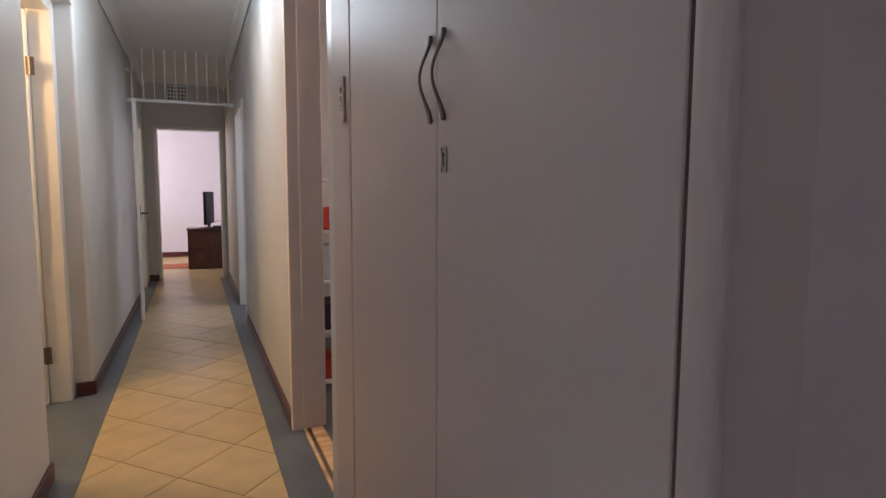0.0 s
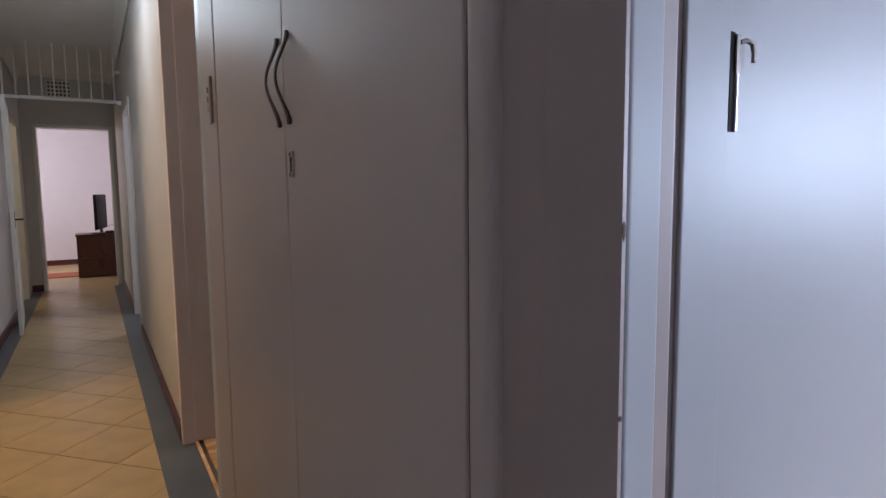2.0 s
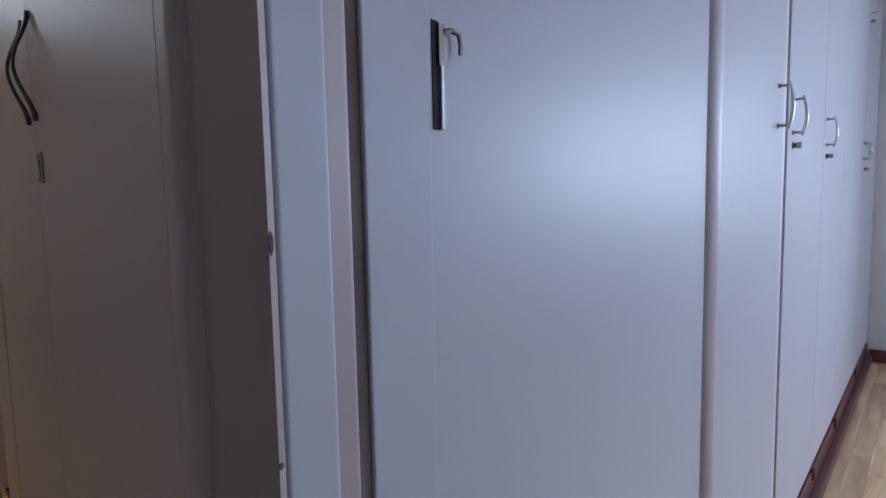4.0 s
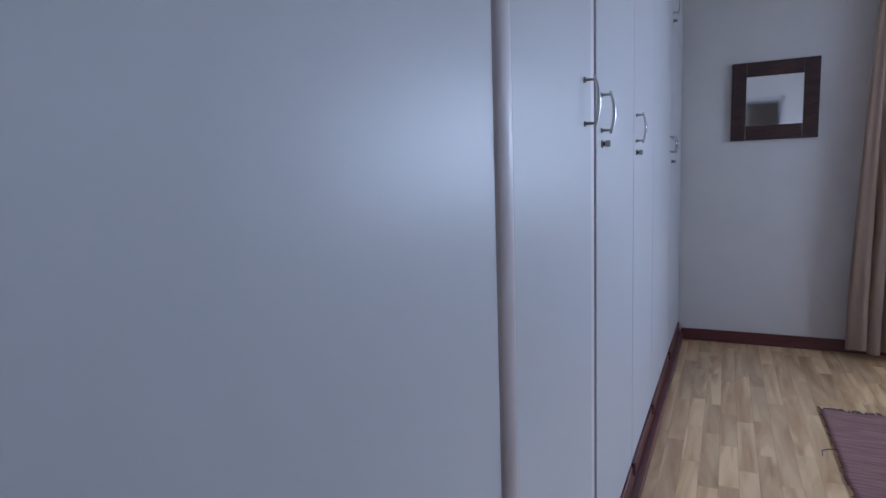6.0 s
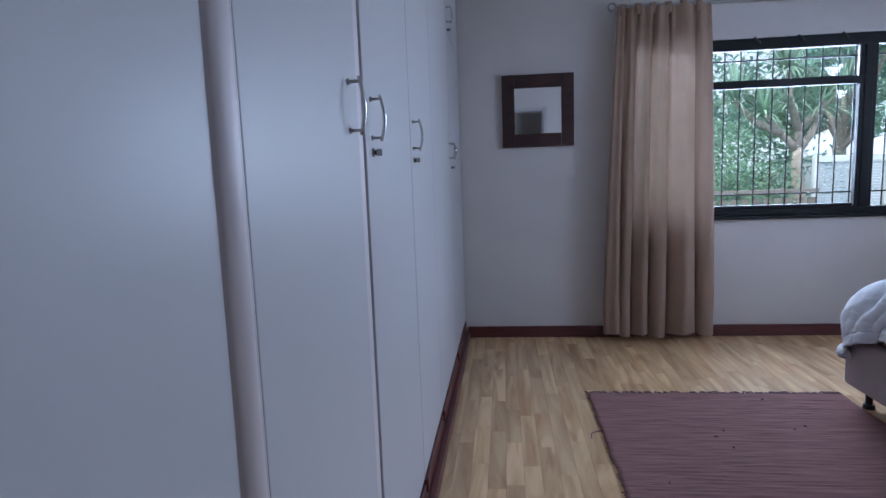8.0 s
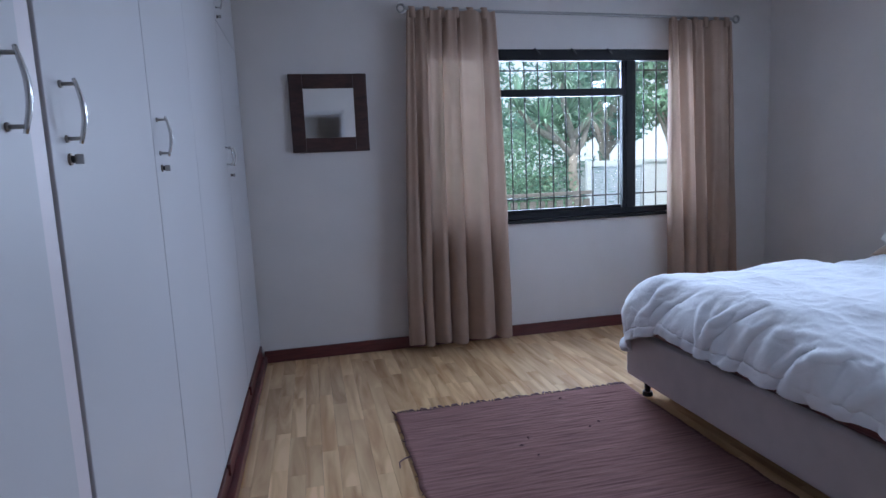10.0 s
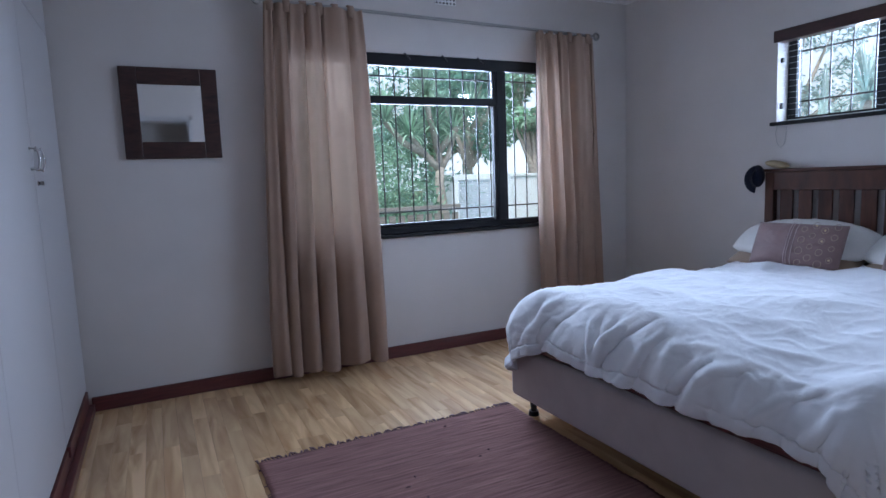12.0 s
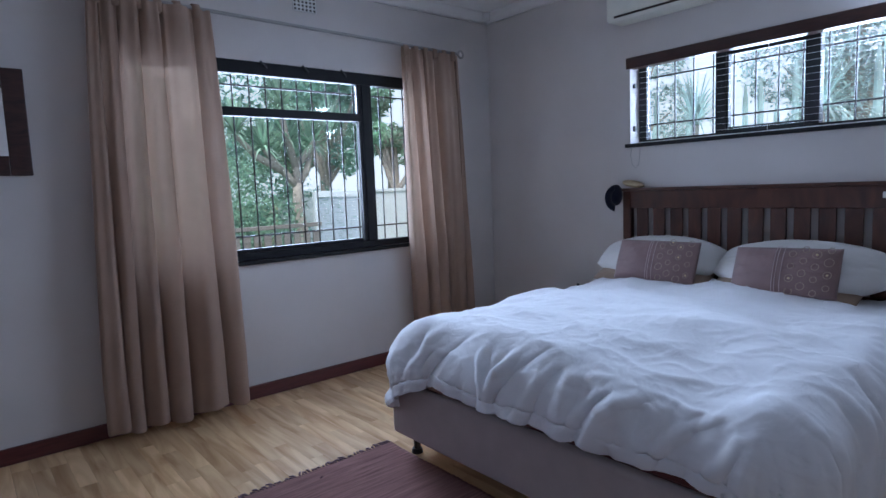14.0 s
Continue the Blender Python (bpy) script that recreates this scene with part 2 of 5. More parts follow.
def add_tube(bm, pts, radii, seg=10):
    """A round bar along points; radii is one number or one for each point."""
    pts = [Vector(p) for p in pts]
    if not isinstance(radii, (list, tuple)):
        radii = [radii] * len(pts)
    rings = []
    for i, p in enumerate(pts):
        d = (pts[min(i + 1, len(pts) - 1)] - pts[max(i - 1, 0)]).normalized()
        a = d.orthogonal().normalized() if i == 0 else (a - d * a.dot(d)).normalized()
        b = d.cross(a)
        rings.append([bm.verts.new(p + radii[i] * (a * math.cos(t) + b * math.sin(t))) for t in (2 * math.pi * k / seg for k in range(seg))])
    for u, v in zip(rings, rings[1:]):
        for k in range(seg):
            bm.faces.new((u[k], u[(k + 1) % seg], v[(k + 1) % seg], v[k]))
    bm.faces.new(rings[0][::-1])
    bm.faces.new(rings[-1])
    return bm


def tube(*a, **k):
    return add_tube(bmesh.new(), *a, **k)


def structure(name, bm, mat, label="", smooth=False):
    return part(name, bm, mat, None, label, smooth, kind="structure")


def wall_boxes(*boxes):
    bm = bmesh.new()
    for b in boxes:
        add_box(bm, *b)
    return bm


# ---- plan ----
XC = -4.937            # before the turn: passage face of the cupboards and of the right passage wall
XJ = -4.777            # before the turn: far face of that wall
XL = -6.0              # left passage wall
YJ = -0.233            # before the turn: door jamb beside the cupboards
XA, XB = -4.927, -4.735  # the bedroom door wall, passage and bedroom faces
YD = -0.028            # jamb face beside the wardrobes
YH = -4.25             # headboard wall
CEIL, PCEIL = 2.82, 2.76

# ---- large structure ----
structure("floor", box(-8.6, 0.2, -4.6, 13.0, -0.16, -0.012), M_GROUT, "concrete slab under the floor coverings")
structure("ground", box(-60, 80, -80, 60, -0.45, -0.2), material("garden_ground", (0.10, 0.12, 0.05), 0.95, vary=0.4, scale=2, bump=0.5, bump_scale=12), "green and brown garden ground")

structure("wall_window", wall_boxes(
    (0, 0.22, -1.30, 0.3, 0, 2.9), (0, 0.22, YH - 0.2, -3.56, 0, 2.9),
    (0, 0.22, -3.56, -1.30, 0, 0.925), (0, 0.22, -3.56, -1.30, 2.215, 2.9)), M_WALL, "off-white plastered wall round the garden window")
structure("wall_headboard", wall_boxes(
    (-1.40, 0, YH - 0.22, YH, 0, 2.9), (XB, -3.20, YH - 0.22, YH, 0, 2.9),
    (-3.20, -1.40, YH - 0.22, YH, 0, 1.605), (-3.20, -1.40, YH - 0.22, YH, 2.195, 2.9)), M_WALL, "off-white plastered wall behind the bed with a high window")
structure("wall_bedroom_door", wall_boxes(
    (XA, XB, YH - 0.22, -1.0, 0, 2.9), (XA, XB, -1.0, YD, 2.28, 2.9)), M_WALL, "off-white plastered wall beside the bedroom door")
structure("ceiling", box(-4.92, 0.22, -4.5, 0.5, CEIL, CEIL + 0.1), M_CEIL, "white bedroom ceiling")
BEFORE = set(scene.objects)
structure("ceiling_passage", box(-6.3, -4.777, -2.3, 8.9, PCEIL, PCEIL + 0.1), M_CEIL, "white passage ceiling")
structure("ceiling_rooms", wall_boxes((-8.4, -3.4, 8.9, 12.3, 2.8, 2.9), (-8.4, -6.3, 1.0, 8.9, 2.6, 2.7), (-4.777, -2.6, 0.72, 8.9, 2.6, 2.7)), M_CEIL, "white ceilings of the rooms off the passage")

settle(BEFORE)


def cornice(name, pts, top=CEIL):
    """Curved plaster moulding where the wall meets the ceiling."""
    bm = bmesh.new()
    (x0, y0), (x1, y1), (nx, ny) = pts
    prof = [(0, 0.0), (0, 0.075), (0.01, 0.075)] + [(0.075 - 0.065 * math.cos(a), 0.01 + 0.065 * (1 - math.sin(a))) for a in (radians(t) for t in (0, 22, 45, 68, 90))] + [(0.075, 0)]
    rows = []
    for (x, y) in ((x0, y0), (x1, y1)):
        rows.append([bm.verts.new((x + nx * d, y + ny * d, top - 0.001 - h)) for d, h in prof])
    for k in range(len(prof) - 1):
        bm.faces.new((rows[0][k], rows[0][k + 1], rows[1][k + 1], rows[1][k]))
    structure(name, bm, M_CEIL, "white curved plaster cornice", True)


cornice("cornice", ((-0.001, 0.0), (-0.001, YH), (-1, 0)))
cornice("cornice", ((-0.0, YH + 0.001), (XB, YH + 0.001), (0, 1)))

# passage walls
BEFORE = set(scene.objects)
def rounded_wall(name, x0, x1, y0, y1, z0, z1, mat, label):
    bm = box(x0, x1, y0, y1, z0, z1)
    es = [e for e in bm.edges if abs(e.verts[0].co.z - e.verts[1].co.z) > 0.5]
    bmesh.ops.bevel(bm, geom=es, offset=0.018, segments=4, affect="EDGES", profile=0.5)
    structure(name, bm, mat, label, False)


rounded_wall("wall_passage", -6.24, XL, -2.2, 2.45, -0.01, 2.80, M_GLOSSWALL, "pale glossy passage wall with a rounded corner")
rounded_wall("wall_passage", -6.24, XL, 3.64, 7.25, -0.01, 2.80, M_GLOSSWALL, "pale glossy passage wall between two doorways")
rounded_wall("wall_passage", -6.24, XL, 8.15, 8.7, -0.01, 2.80, M_GLOSSWALL, "short pale passage wall at the far end")
structure("wall_passage_lintel", wall_boxes((-6.235, XL - 0.003, 2.45, 3.64, 2.34, 2.80), (-6.235, XL - 0.003, 7.25, 8.15, 2.12, 2.80)), M_GLOSSWALL, "pale wall above the doorways")
rounded_wall("wall_passage", XC, XJ, 2.625, 5.38, -0.01, 2.80, M_GLOSSWALL, "pale glossy passage wall")
rounded_wall("wall_passage", XC, XJ, 6.40, 8.7, -0.01, 2.80, M_GLOSSWALL, "pale glossy passage wall past the second doorway")
structure("wall_passage_lintel", wall_boxes((XC + 0.003, XJ, 1.36, 2.625, 2.40, 2.80), (XC + 0.003, XJ, 5.38, 6.40, 2.12, 2.80)), M_GLOSSWALL, "pale wall above the doorways")
structure("wall_passage_end", wall_boxes((-8.4, -5.87, 8.7, 8.85, 0, 2.80), (-4.98, -3.4, 8.7, 8.85, 0, 2.80), (-5.87, -4.98, 8.7, 8.85, 2.17, 2.80)), M_GLOSSWALL, "pale end wall of the passage with a doorway")
structure("wall_passage_back", box(-6.24, -4.9, -2.35, -2.2, 0, 2.8), M_GLOSSWALL, "unseen plain wall closing off the start of the passage")
structure("wall_passage_back", wall_boxes((-4.93, XJ, -2.35, YH, 0, 2.8)), M_GLOSSWALL, "plain passage wall")
cornice("cornice_passage", ((XL + 0.001, -2.2), (XL + 0.001, 8.7), (1, 0)), PCEIL)
cornice("cornice_passage", ((XC - 0.003, 1.32), (XC - 0.003, 8.7), (-1, 0)), PCEIL)
M_FAR = material("far_room_paint", (0.74, 0.70, 0.74), 0.7, vary=0.02)
structure("wall_far_room", wall_boxes((-8.4, -3.4, 12.0, 12.15, 0, 2.9), (-8.55, -8.4, 8.7, 12.15, 0, 2.9), (-4.86, -4.7, 8.85, 12.0, 0, 2.9)), M_FAR, "pale lilac-white walls of the far room")
structure("wall_side_room", wall_boxes((-8.4, -8.25, 1.0, 8.7, 0, 2.7), (-8.3, -6.24, 0.95, 1.1, 0, 2.7)), M_WALL, "plain walls of the side room")
structure("wall_store_room", wall_boxes((-2.75, -2.6, 0.6, 8.7, 0, 2.7), (-4.777, -2.7, 4.5, 4.65, 0, 2.7)), M_WALL, "plain walls of the rooms opposite")

# skirtings
def skirting(x0, x1, y0, y1, h=0.09, label="red-brown wooden skirting board"):
    return structure("baseboard", box(x0, x1, y0, y1, 0, h, bevel=0.004, seg=1), M_SKIRT, label)


settle(BEFORE)
skirting(-0.018, -0.001, YH, -0.02)
skirting(XB + 0.001, -0.02, YH + 0.001, YH + 0.018)
skirting(XB + 0.001, XB + 0.017, YH + 0.02, -1.06)
BEFORE = set(scene.objects)
skirting(XL - 0.0005, XL + 0.016, -2.0, 2.44, 0.085)
skirting(XL - 0.0005, XL + 0.016, 3.645, 7.2, 0.085)
skirting(XL - 0.09, XL + 0.016, 3.622, 3.6395, 0.085)
skirting(XL + 0.001, XL + 0.13, 8.683, 8.699, 0.085)
skirting(XC - 0.016, XC - 0.0005, 2.63, 5.37, 0.085)
skirting(XC - 0.016, XC - 0.0005, 6.41, 8.6, 0.085)
skirting(-8.3, -4.87, 11.98, 11.999, 0.09)

settle(BEFORE)

# ---- bedroom door opening ----
# unseen walls, added to stop daylight leaking in behind the passage
structure("wall_light_stop", wall_boxes((-5.1, XA, -4.6, -1.9, 0, 2.9), (-6.4, -5.1, -2.6, -2.45, 0, 2.9)), M_WALL, "unseen plain wall closing off the start of the passage")
structure("door_frame", box(-4.893, XB + 0.002, YD, 0.06, 0, 2.28, bevel=0.003, seg=1), M_CUP, "white enamelled jamb of the bedroom doorway")
structure("door_frame_stop", box(XA + 0.001, -4.883, YD - 0.006, YD + 0.003, 0, 2.27, bevel=0.004, seg=4), M_CUP, "white stop of the bedroom door frame")
# thin cover that gives the frame's passage face the panel's shaded brown
structure("door_frame_edge", box(XA - 0.004, XA + 0.0005, YD - 0.005, 0.04, 0, 2.27), M_SIDE, "passage-side edge of the door frame in the panel's shaded brown")
structure("door_frame_step", box(-4.852, -4.782, YD - 0.0045, YD + 0.01, 0, 2.27, bevel=0.002, seg=3), M_CUP, "white raised strip of the door jamb")
# the shade of the recessed step is painted on as a dark strip
structure("door_frame_rebate", box(-4.883, -4.852, YD - 0.0012, YD, 0, 2.27), M_JAMBEDGE, "dark strip for the shade in the door rebate")
structure("door_frame_head", box(XA, XB, -0.96, YD - 0.015, 2.22, 2.28, bevel=0.003, seg=1), M_CUP, "white head of the bedroom door frame")
structure("door_frame", box(XA, XB, -1.0, -0.95, 0, 2.22, bevel=0.003, seg=1), M_CUP, "white far jamb of the bedroom doorway")

for x, y, z, h in ((XA - 0.003, YD - 0.0058, 1.235, 0.016), (XA - 0.003, YD - 0.0058, 1.098, 0.005), (-4.881, YD - 0.0015, 1.345, 0.008)):
    bm = bmesh.new()
    bmesh.ops.create_icosphere(bm, subdivisions=1, radius=1, matrix=Matrix.Translation((x, y, z)) @ Matrix.Diagonal((0.0022, 0.0008, h / 2, 1)))
    structure("paint_chip", bm, M_JAMBEDGE, "dark chip in the paint of the door frame")
strike = thing("strike_plate", (-4.768, YD, 1.355), "steel strike plate let into the white door jamb", "door hardware")
part("slot", box(-0.0065, 0.001, -0.001, 0.002, -0.042, 0.042), M_GAP, strike, "dark slot")
part("backing", box(-0.001, 0.006, -0.0035, -0.002, 0.008, 0.04), M_BRONZE, strike)
part("plate", box(0.001, 0.006, -0.003, 0.001, -0.042, 0.04, bevel=0.001, seg=1), M_STEEL, strike)
part("lip", tube([(0.005, -0.003, 0.034), (0.012, -0.005, 0.036), (0.019, -0.007, 0.034), (0.020, -0.008, 0.026), (0.0195, -0.008, 0.018)], [0.0022, 0.0022, 0.0026, 0.002, 0.002], seg=6), M_BRONZE, strike)

# ---- bedroom wardrobes ----
M_DOOR = M_CUP


def bow_handle(parent, x, z, length, side, name="handle"):
    """A chromed bow handle on two short posts, standing off a door that faces -y."""
    h = new(name)
    h.parent = parent
    h.location = (x, 0, z)
    tagged(h, "chromed bow handle on two posts")
    s = length / 2
    for dz in (-s * 0.84, s * 0.84):
        part("post", add_cyl(cyl((0, 0.001, dz), (0, -0.024, dz), 0.0036, seg=10), (0, 0.0, dz), (0, -0.004, dz), 0.007, seg=12), M_STEEL, h, smooth=True)
    pts = [(0, -0.024 - 0.011 * math.cos(math.pi / 2 * u), s * u) for u in (k / 8 for k in range(-8, 9))]
    part("bow", tube(pts, [0.0034 + 0.0016 * (1 - (k / 8) ** 2) for k in range(-8, 9)]), M_CHROME, h, smooth=True)


def key_lock(parent, x, z):
    k = new("lock")
    k.parent = parent
    k.location = (x, 0, z)
    tagged(k, "small dark key lock")
    part("escutcheon", cyl((0, 0.001, 0), (0, -0.004, 0), 0.011, seg=16), M_BRONZE, k, smooth=False)
    part("barrel", cyl((0, -0.003, 0), (0, -0.010, 0), 0.0065, seg=12), M_BLACK, k)
    part("key", box(-0.002, 0.002, -0.024, -0.009, -0.009, 0.009, bevel=0.001, seg=1), M_STEEL, k)


def wardrobe(x0, x1, z0, z1, leaves, label):
    w = thing("wardrobe", ((x0 + x1) / 2, 0, 0), label, "wardrobe", "built-in wardrobes")
    o = (x0 + x1) / 2
    part("body", box(x0 - o + 0.001, x1 - o - 0.001, 0.022, 0.5, z0, z1), M_GAP, w, "dark inside of the carcass")
    for a, b, za, zb, hx, hz, hl, lz in leaves:
        d = new("door")
        d.parent = w
        d.location = (0, 0, 0)
        tagged(d, "white enamelled flush cupboard door")
        part("leaf", box(a - o, b - o, 0.0, 0.02, za, zb, bevel=0.0025, seg=2), M_DOOR, d)
        if hx:
            bow_handle(d, hx - o, hz, hl, 1)
        if lz:
            key_lock(d, hx - o + 0.005, lz)
    return w


Z0, Z1, ZC = 0.15, 2.18, CEIL
wardrobe(XB + 0.002, -3.955, 0, ZC, [(XB + 0.003, -3.957, 0.15, ZC - 0.01, 0, 0, 0, 0)], "wide plain white enamelled cupboard panel beside the door jamb")
wardrobe(-3.875, -3.25, 0.0, ZC, [(-3.873, -3.252, Z0, ZC - 0.02, -3.33, 1.478, 0.125, 0)], "tall white built-in wardrobe door with a chromed bow handle")
wardrobe(-3.185, -2.485, 0.0, ZC, [(-3.183, -2.489, Z0, ZC - 0.02, -3.115, 1.470, 0.115, 1.385)], "tall white built-in wardrobe with bow handle and key lock")
wardrobe(-2.485, -0.9, 0.0, ZC, [(-2.483, -1.838, Z0, ZC - 0.02, -2.425, 1.470, 0.115, 1.378), (-1.834, -0.905, Z0, ZC - 0.02, -0.965, 1.462, 0.105, 0)], "tall white built-in wardrobe with two flush doors")
wardrobe(-0.9, -0.02, 0.0, ZC, [(-0.895, -0.03, Z0, Z1, -0.84, 1.462, 0.105, 1.36), (-0.895, -0.03, Z1 + 0.006, ZC - 0.02, -0.84, 2.30, 0.105, 2.21)], "white built-in wardrobe with a separate top cupboard in the room corner")

for xa, xb, lab in ((-3.955, -3.875, "rounded white enamelled post between cupboard panels"), (-3.252, -3.183, "grey-white post between two wardrobe doors")):
    p = thing("wardrobe_post", ((xa + xb) / 2, 0, 0), lab, "wardrobe trim")
    w = (xb - xa) / 2
    if xa < -3.9:
        prof = [(-w, 0.03), (-w, 0.004), (-0.038, 0.004)] + [(-0.010 - 0.027 * math.cos(a), 0.003 - 0.019 * math.sin(a)) for a in (math.pi * q / 12 for q in range(13))]
        prof += [(0.019, 0.005), (0.022, 0.001), (0.030, -0.003), (0.036, -0.001), (0.0385, 0.004), (w, 0.004), (w, 0.03)]
        bm = bmesh.new()
        ends = [[bm.verts.new((x, y, z)) for x, y in prof] for z in (0, ZC - 0.01)]
        for q in range(len(prof)):
            r = (q + 1) % len(prof)
            bm.faces.new((ends[0][q], ends[0][r], ends[1][r], ends[1][q]))
        bm.faces.new(ends[0])
        bm.faces.new(ends[1])
    else:
        bm = box(-w + 0.006, w - 0.003, 0.006, 0.05, 0, ZC - 0.01, bevel=0.003, seg=2)
    if xa < -3.9:
        for z, h in ((1.24, 0.030), (1.205, 0.012)):
            mark = bmesh.new()
            bmesh.ops.create_icosphere(mark, subdivisions=1, radius=1, matrix=Matrix.Translation((0.0165, -0.0005, z)) @ Matrix.Diagonal((0.0035, 0.0016, h / 2, 1)))
            part("worn_mark", mark, M_JAMBEDGE, p, "small worn dark mark")
    part("post", bm, M_POST, p, smooth=xa < -3.9)

bm = box(XB + 0.003, -0.02, -0.006, 0.02, 0.0, 0.135, bevel=0.003, seg=1)
add_box(bm, XB + 0.003, -0.02, -0.036, -0.005, 0.0, 0.055, bevel=0.005, seg=2)
structure("plinth", bm, M_SKIRT, "red-brown plinth board along the wardrobes")
for x in (-3.215, -2.487, -1.836, -0.9):
    part("plinth_block", box(x - 0.012, x + 0.012, -0.016, 0.0, 0.10, 0.152, bevel=0.002, seg=1), M_SKIRT, None, "small brown block at a cupboard seam", kind="structure")

# ---- passage cupboards ----
BEFORE = set(scene.objects)
pc = thing("passage_cupboard", (XC, 0.62, 0), "white enamelled built-in passage cupboard with two tall doors", "cupboard", "passage cupboards")
part("carcass", box(0.03, 0.6, -0.60, 0.73, 0.1, PCEIL - 0.02), M_GAP, pc, "dark inside of the carcass")
M_D2 = M_PCUP


def passage_leaf(y0, y1, hy, key):
    d = new("door")
    d.parent = pc
    tagged(d, "tall white flush cupboard door, slightly warm with age")
    part("leaf", box(0.0, 0.022, y0 - 0.62, y1 - 0.62, 0.12, PCEIL - 0.05, bevel=0.003, seg=2), M_D2, d)
    h = new("handle")
    h.parent = d
    h.location = (0, hy - 0.62, 1.480)
    tagged(h, "long dark bronze wing-shaped pull handle")
    n = 14
    bm = bmesh.new()
    rows = []
    for k in range(-n, n + 1):
        u = k / n
        out = 0.003 + 0.024 * (0.5 + 0.5 * math.cos(math.pi * u)) ** 0.9
        wy = 0.0030 + 0.0075 * abs(u) ** 1.8 * (1 - 0.55 * max(0.0, abs(u) - 0.75) / 0.25)
        th = 0.0022 + 0.0015 * abs(u)
        z = 0.085 * u
        rows.append([bm.verts.new((-out + a * th, b * wy, z)) for a, b in ((-1, -0.6), (-1, 0.6), (0, 1), (1, 0.6), (1, -0.6), (0, -1))])
    for r, s in zip(rows, rows[1:]):
        for k in range(6):
            bm.faces.new((r[k], r[(k + 1) % 6], s[(k + 1) % 6], s[k]))
    bm.faces.new(rows[0])
    bm.faces.new(rows[-1])
    part("pull", bm, M_BRONZE, h, smooth=True)
    for dz in (-0.080, 0.080):
        part("foot", cyl((0.001, 0, dz), (-0.006, 0, dz), 0.007, seg=12), M_BRONZE, h)
    if key:
        e = new("escutcheon")
        e.parent = d
        e.location = (0, hy - 0.62 + 0.0, 1.318)
        tagged(e, "small metal keyhole plate")
        bm = box(-0.0025, 0.0, -0.0135, 0.0135, -0.025, 0.025, bevel=0.001, seg=1)
        part("plate", bm, M_STEEL, e)
        part("keyhole", add_box(cyl((-0.0032, 0, 0.009), (-0.002, 0, 0.009), 0.0055, seg=10), -0.0032, -0.002, -0.003, 0.003, -0.014, 0.008), M_GAP, e)
        for dz in (-0.019, 0.019):
            part("screw", cyl((-0.0042, 0.007, dz), (-0.002, 0.007, dz), 0.003, seg=8), M_BRONZE, e)


passage_leaf(-0.019, 0.6235, 0.585, True)
passage_leaf(0.6255, 1.315, 0.652, False)
part("plinth", box(0.012, 0.03, -0.62, 0.73, 0.0, 0.118), M_GAP, pc)

post = thing("cupboard_post", (XC, -0.05, 0), "rounded enamelled post beside the passage cupboard", "cupboard trim")
bm = box(-0.006, 0.05, -0.030, 0.028, 0, PCEIL - 0.01, bevel=0.020, seg=7)
part("post", bm, M_D2, post, smooth=False)
part("groove", box(0.004, 0.03, 0.024, 0.04, 0, PCEIL - 0.01), M_JAMBEDGE, post)
side = thing("cupboard_side_panel", (XC, -0.15, 0), "enamelled panel between cupboard and door frame, browned for the dim passage light", "cupboard trim")
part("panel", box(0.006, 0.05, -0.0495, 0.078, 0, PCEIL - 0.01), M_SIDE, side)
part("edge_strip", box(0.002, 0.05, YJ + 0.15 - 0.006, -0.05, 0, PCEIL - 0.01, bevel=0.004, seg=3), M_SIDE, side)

fr = structure("door_frame", box(XC - 0.002, XC + 0.10, 1.318, 1.56, 0, 2.78, bevel=0.004, seg=2), M_D2, "enamelled strip between cupboard and doorway")
bm = box(XC + 0.004, XJ, 1.562, 1.665, 0, 2.40, bevel=0.004, seg=2)
structure("door_frame", bm, M_FRAME, "white near jamb of the doorway")
sw = thing("light_switch", (XC - 0.002, 1.385, 1.545), "slim upright white light switch with three rockers", "light switch")
part("plate", box(-0.010, 0.0, -0.020, 0.020, -0.070, 0.070, bevel=0.004, seg=3), M_PCUP, sw)
for k in range(3):
    part("rocker", box(-0.014, -0.009, 0.000, 0.012, -0.035 + 0.028 * k, -0.018 + 0.028 * k, bevel=0.002, seg=2), M_WHITEPLASTIC, sw)

# doorway frames in the passage
def frame_leg(x0, x1, y0, y1, h, mat, label):
    structure("door_frame", box(x0, x1, y0, y1, 0, h, bevel=0.004, seg=2), mat, label)


frame_leg(XC - 0.012, XC + 0.05, 2.575, 2.628, 2.40, M_PINKFRAME, "pinkish-white far jamb of the doorway")
frame_leg(XC + 0.049, XJ + 0.01, 2.592, 2.624, 2.39, M_PINKFRAME, "pinkish-white inner jamb of the doorway")
structure("threshold", box(XC + 0.045, XC + 0.062, 1.6, 2.59, -0.012, 0.004), M_PLANK, "thin pale wooden threshold strip")
structure("threshold", box(XC + 0.085, XC + 0.15, 1.6, 2.59, -0.012, 0.003), M_PLANK, "thin pale wooden threshold strip")
for (ya, yb) in ((7.25, 7.31), (8.09, 8.15)):
    frame_leg(-6.23, XL + 0.014, ya, yb, 2.12, M_FRAME, "cream door frame in the passage")
structure("door_frame_head", box(-6.23, XL + 0.014, 7.31, 8.09, 2.06, 2.12), M_FRAME, "cream head of a door frame")
for (ya, yb) in ((5.385, 5.44), (6.34, 6.395)):
    frame_leg(XC - 0.014, XJ, ya, yb, 2.12, M_FRAME, "cream door frame in the passage")
structure("door_frame_head", box(XC - 0.014, XJ, 5.44, 6.34, 2.06, 2.12), M_FRAME, "cream head of a door frame")
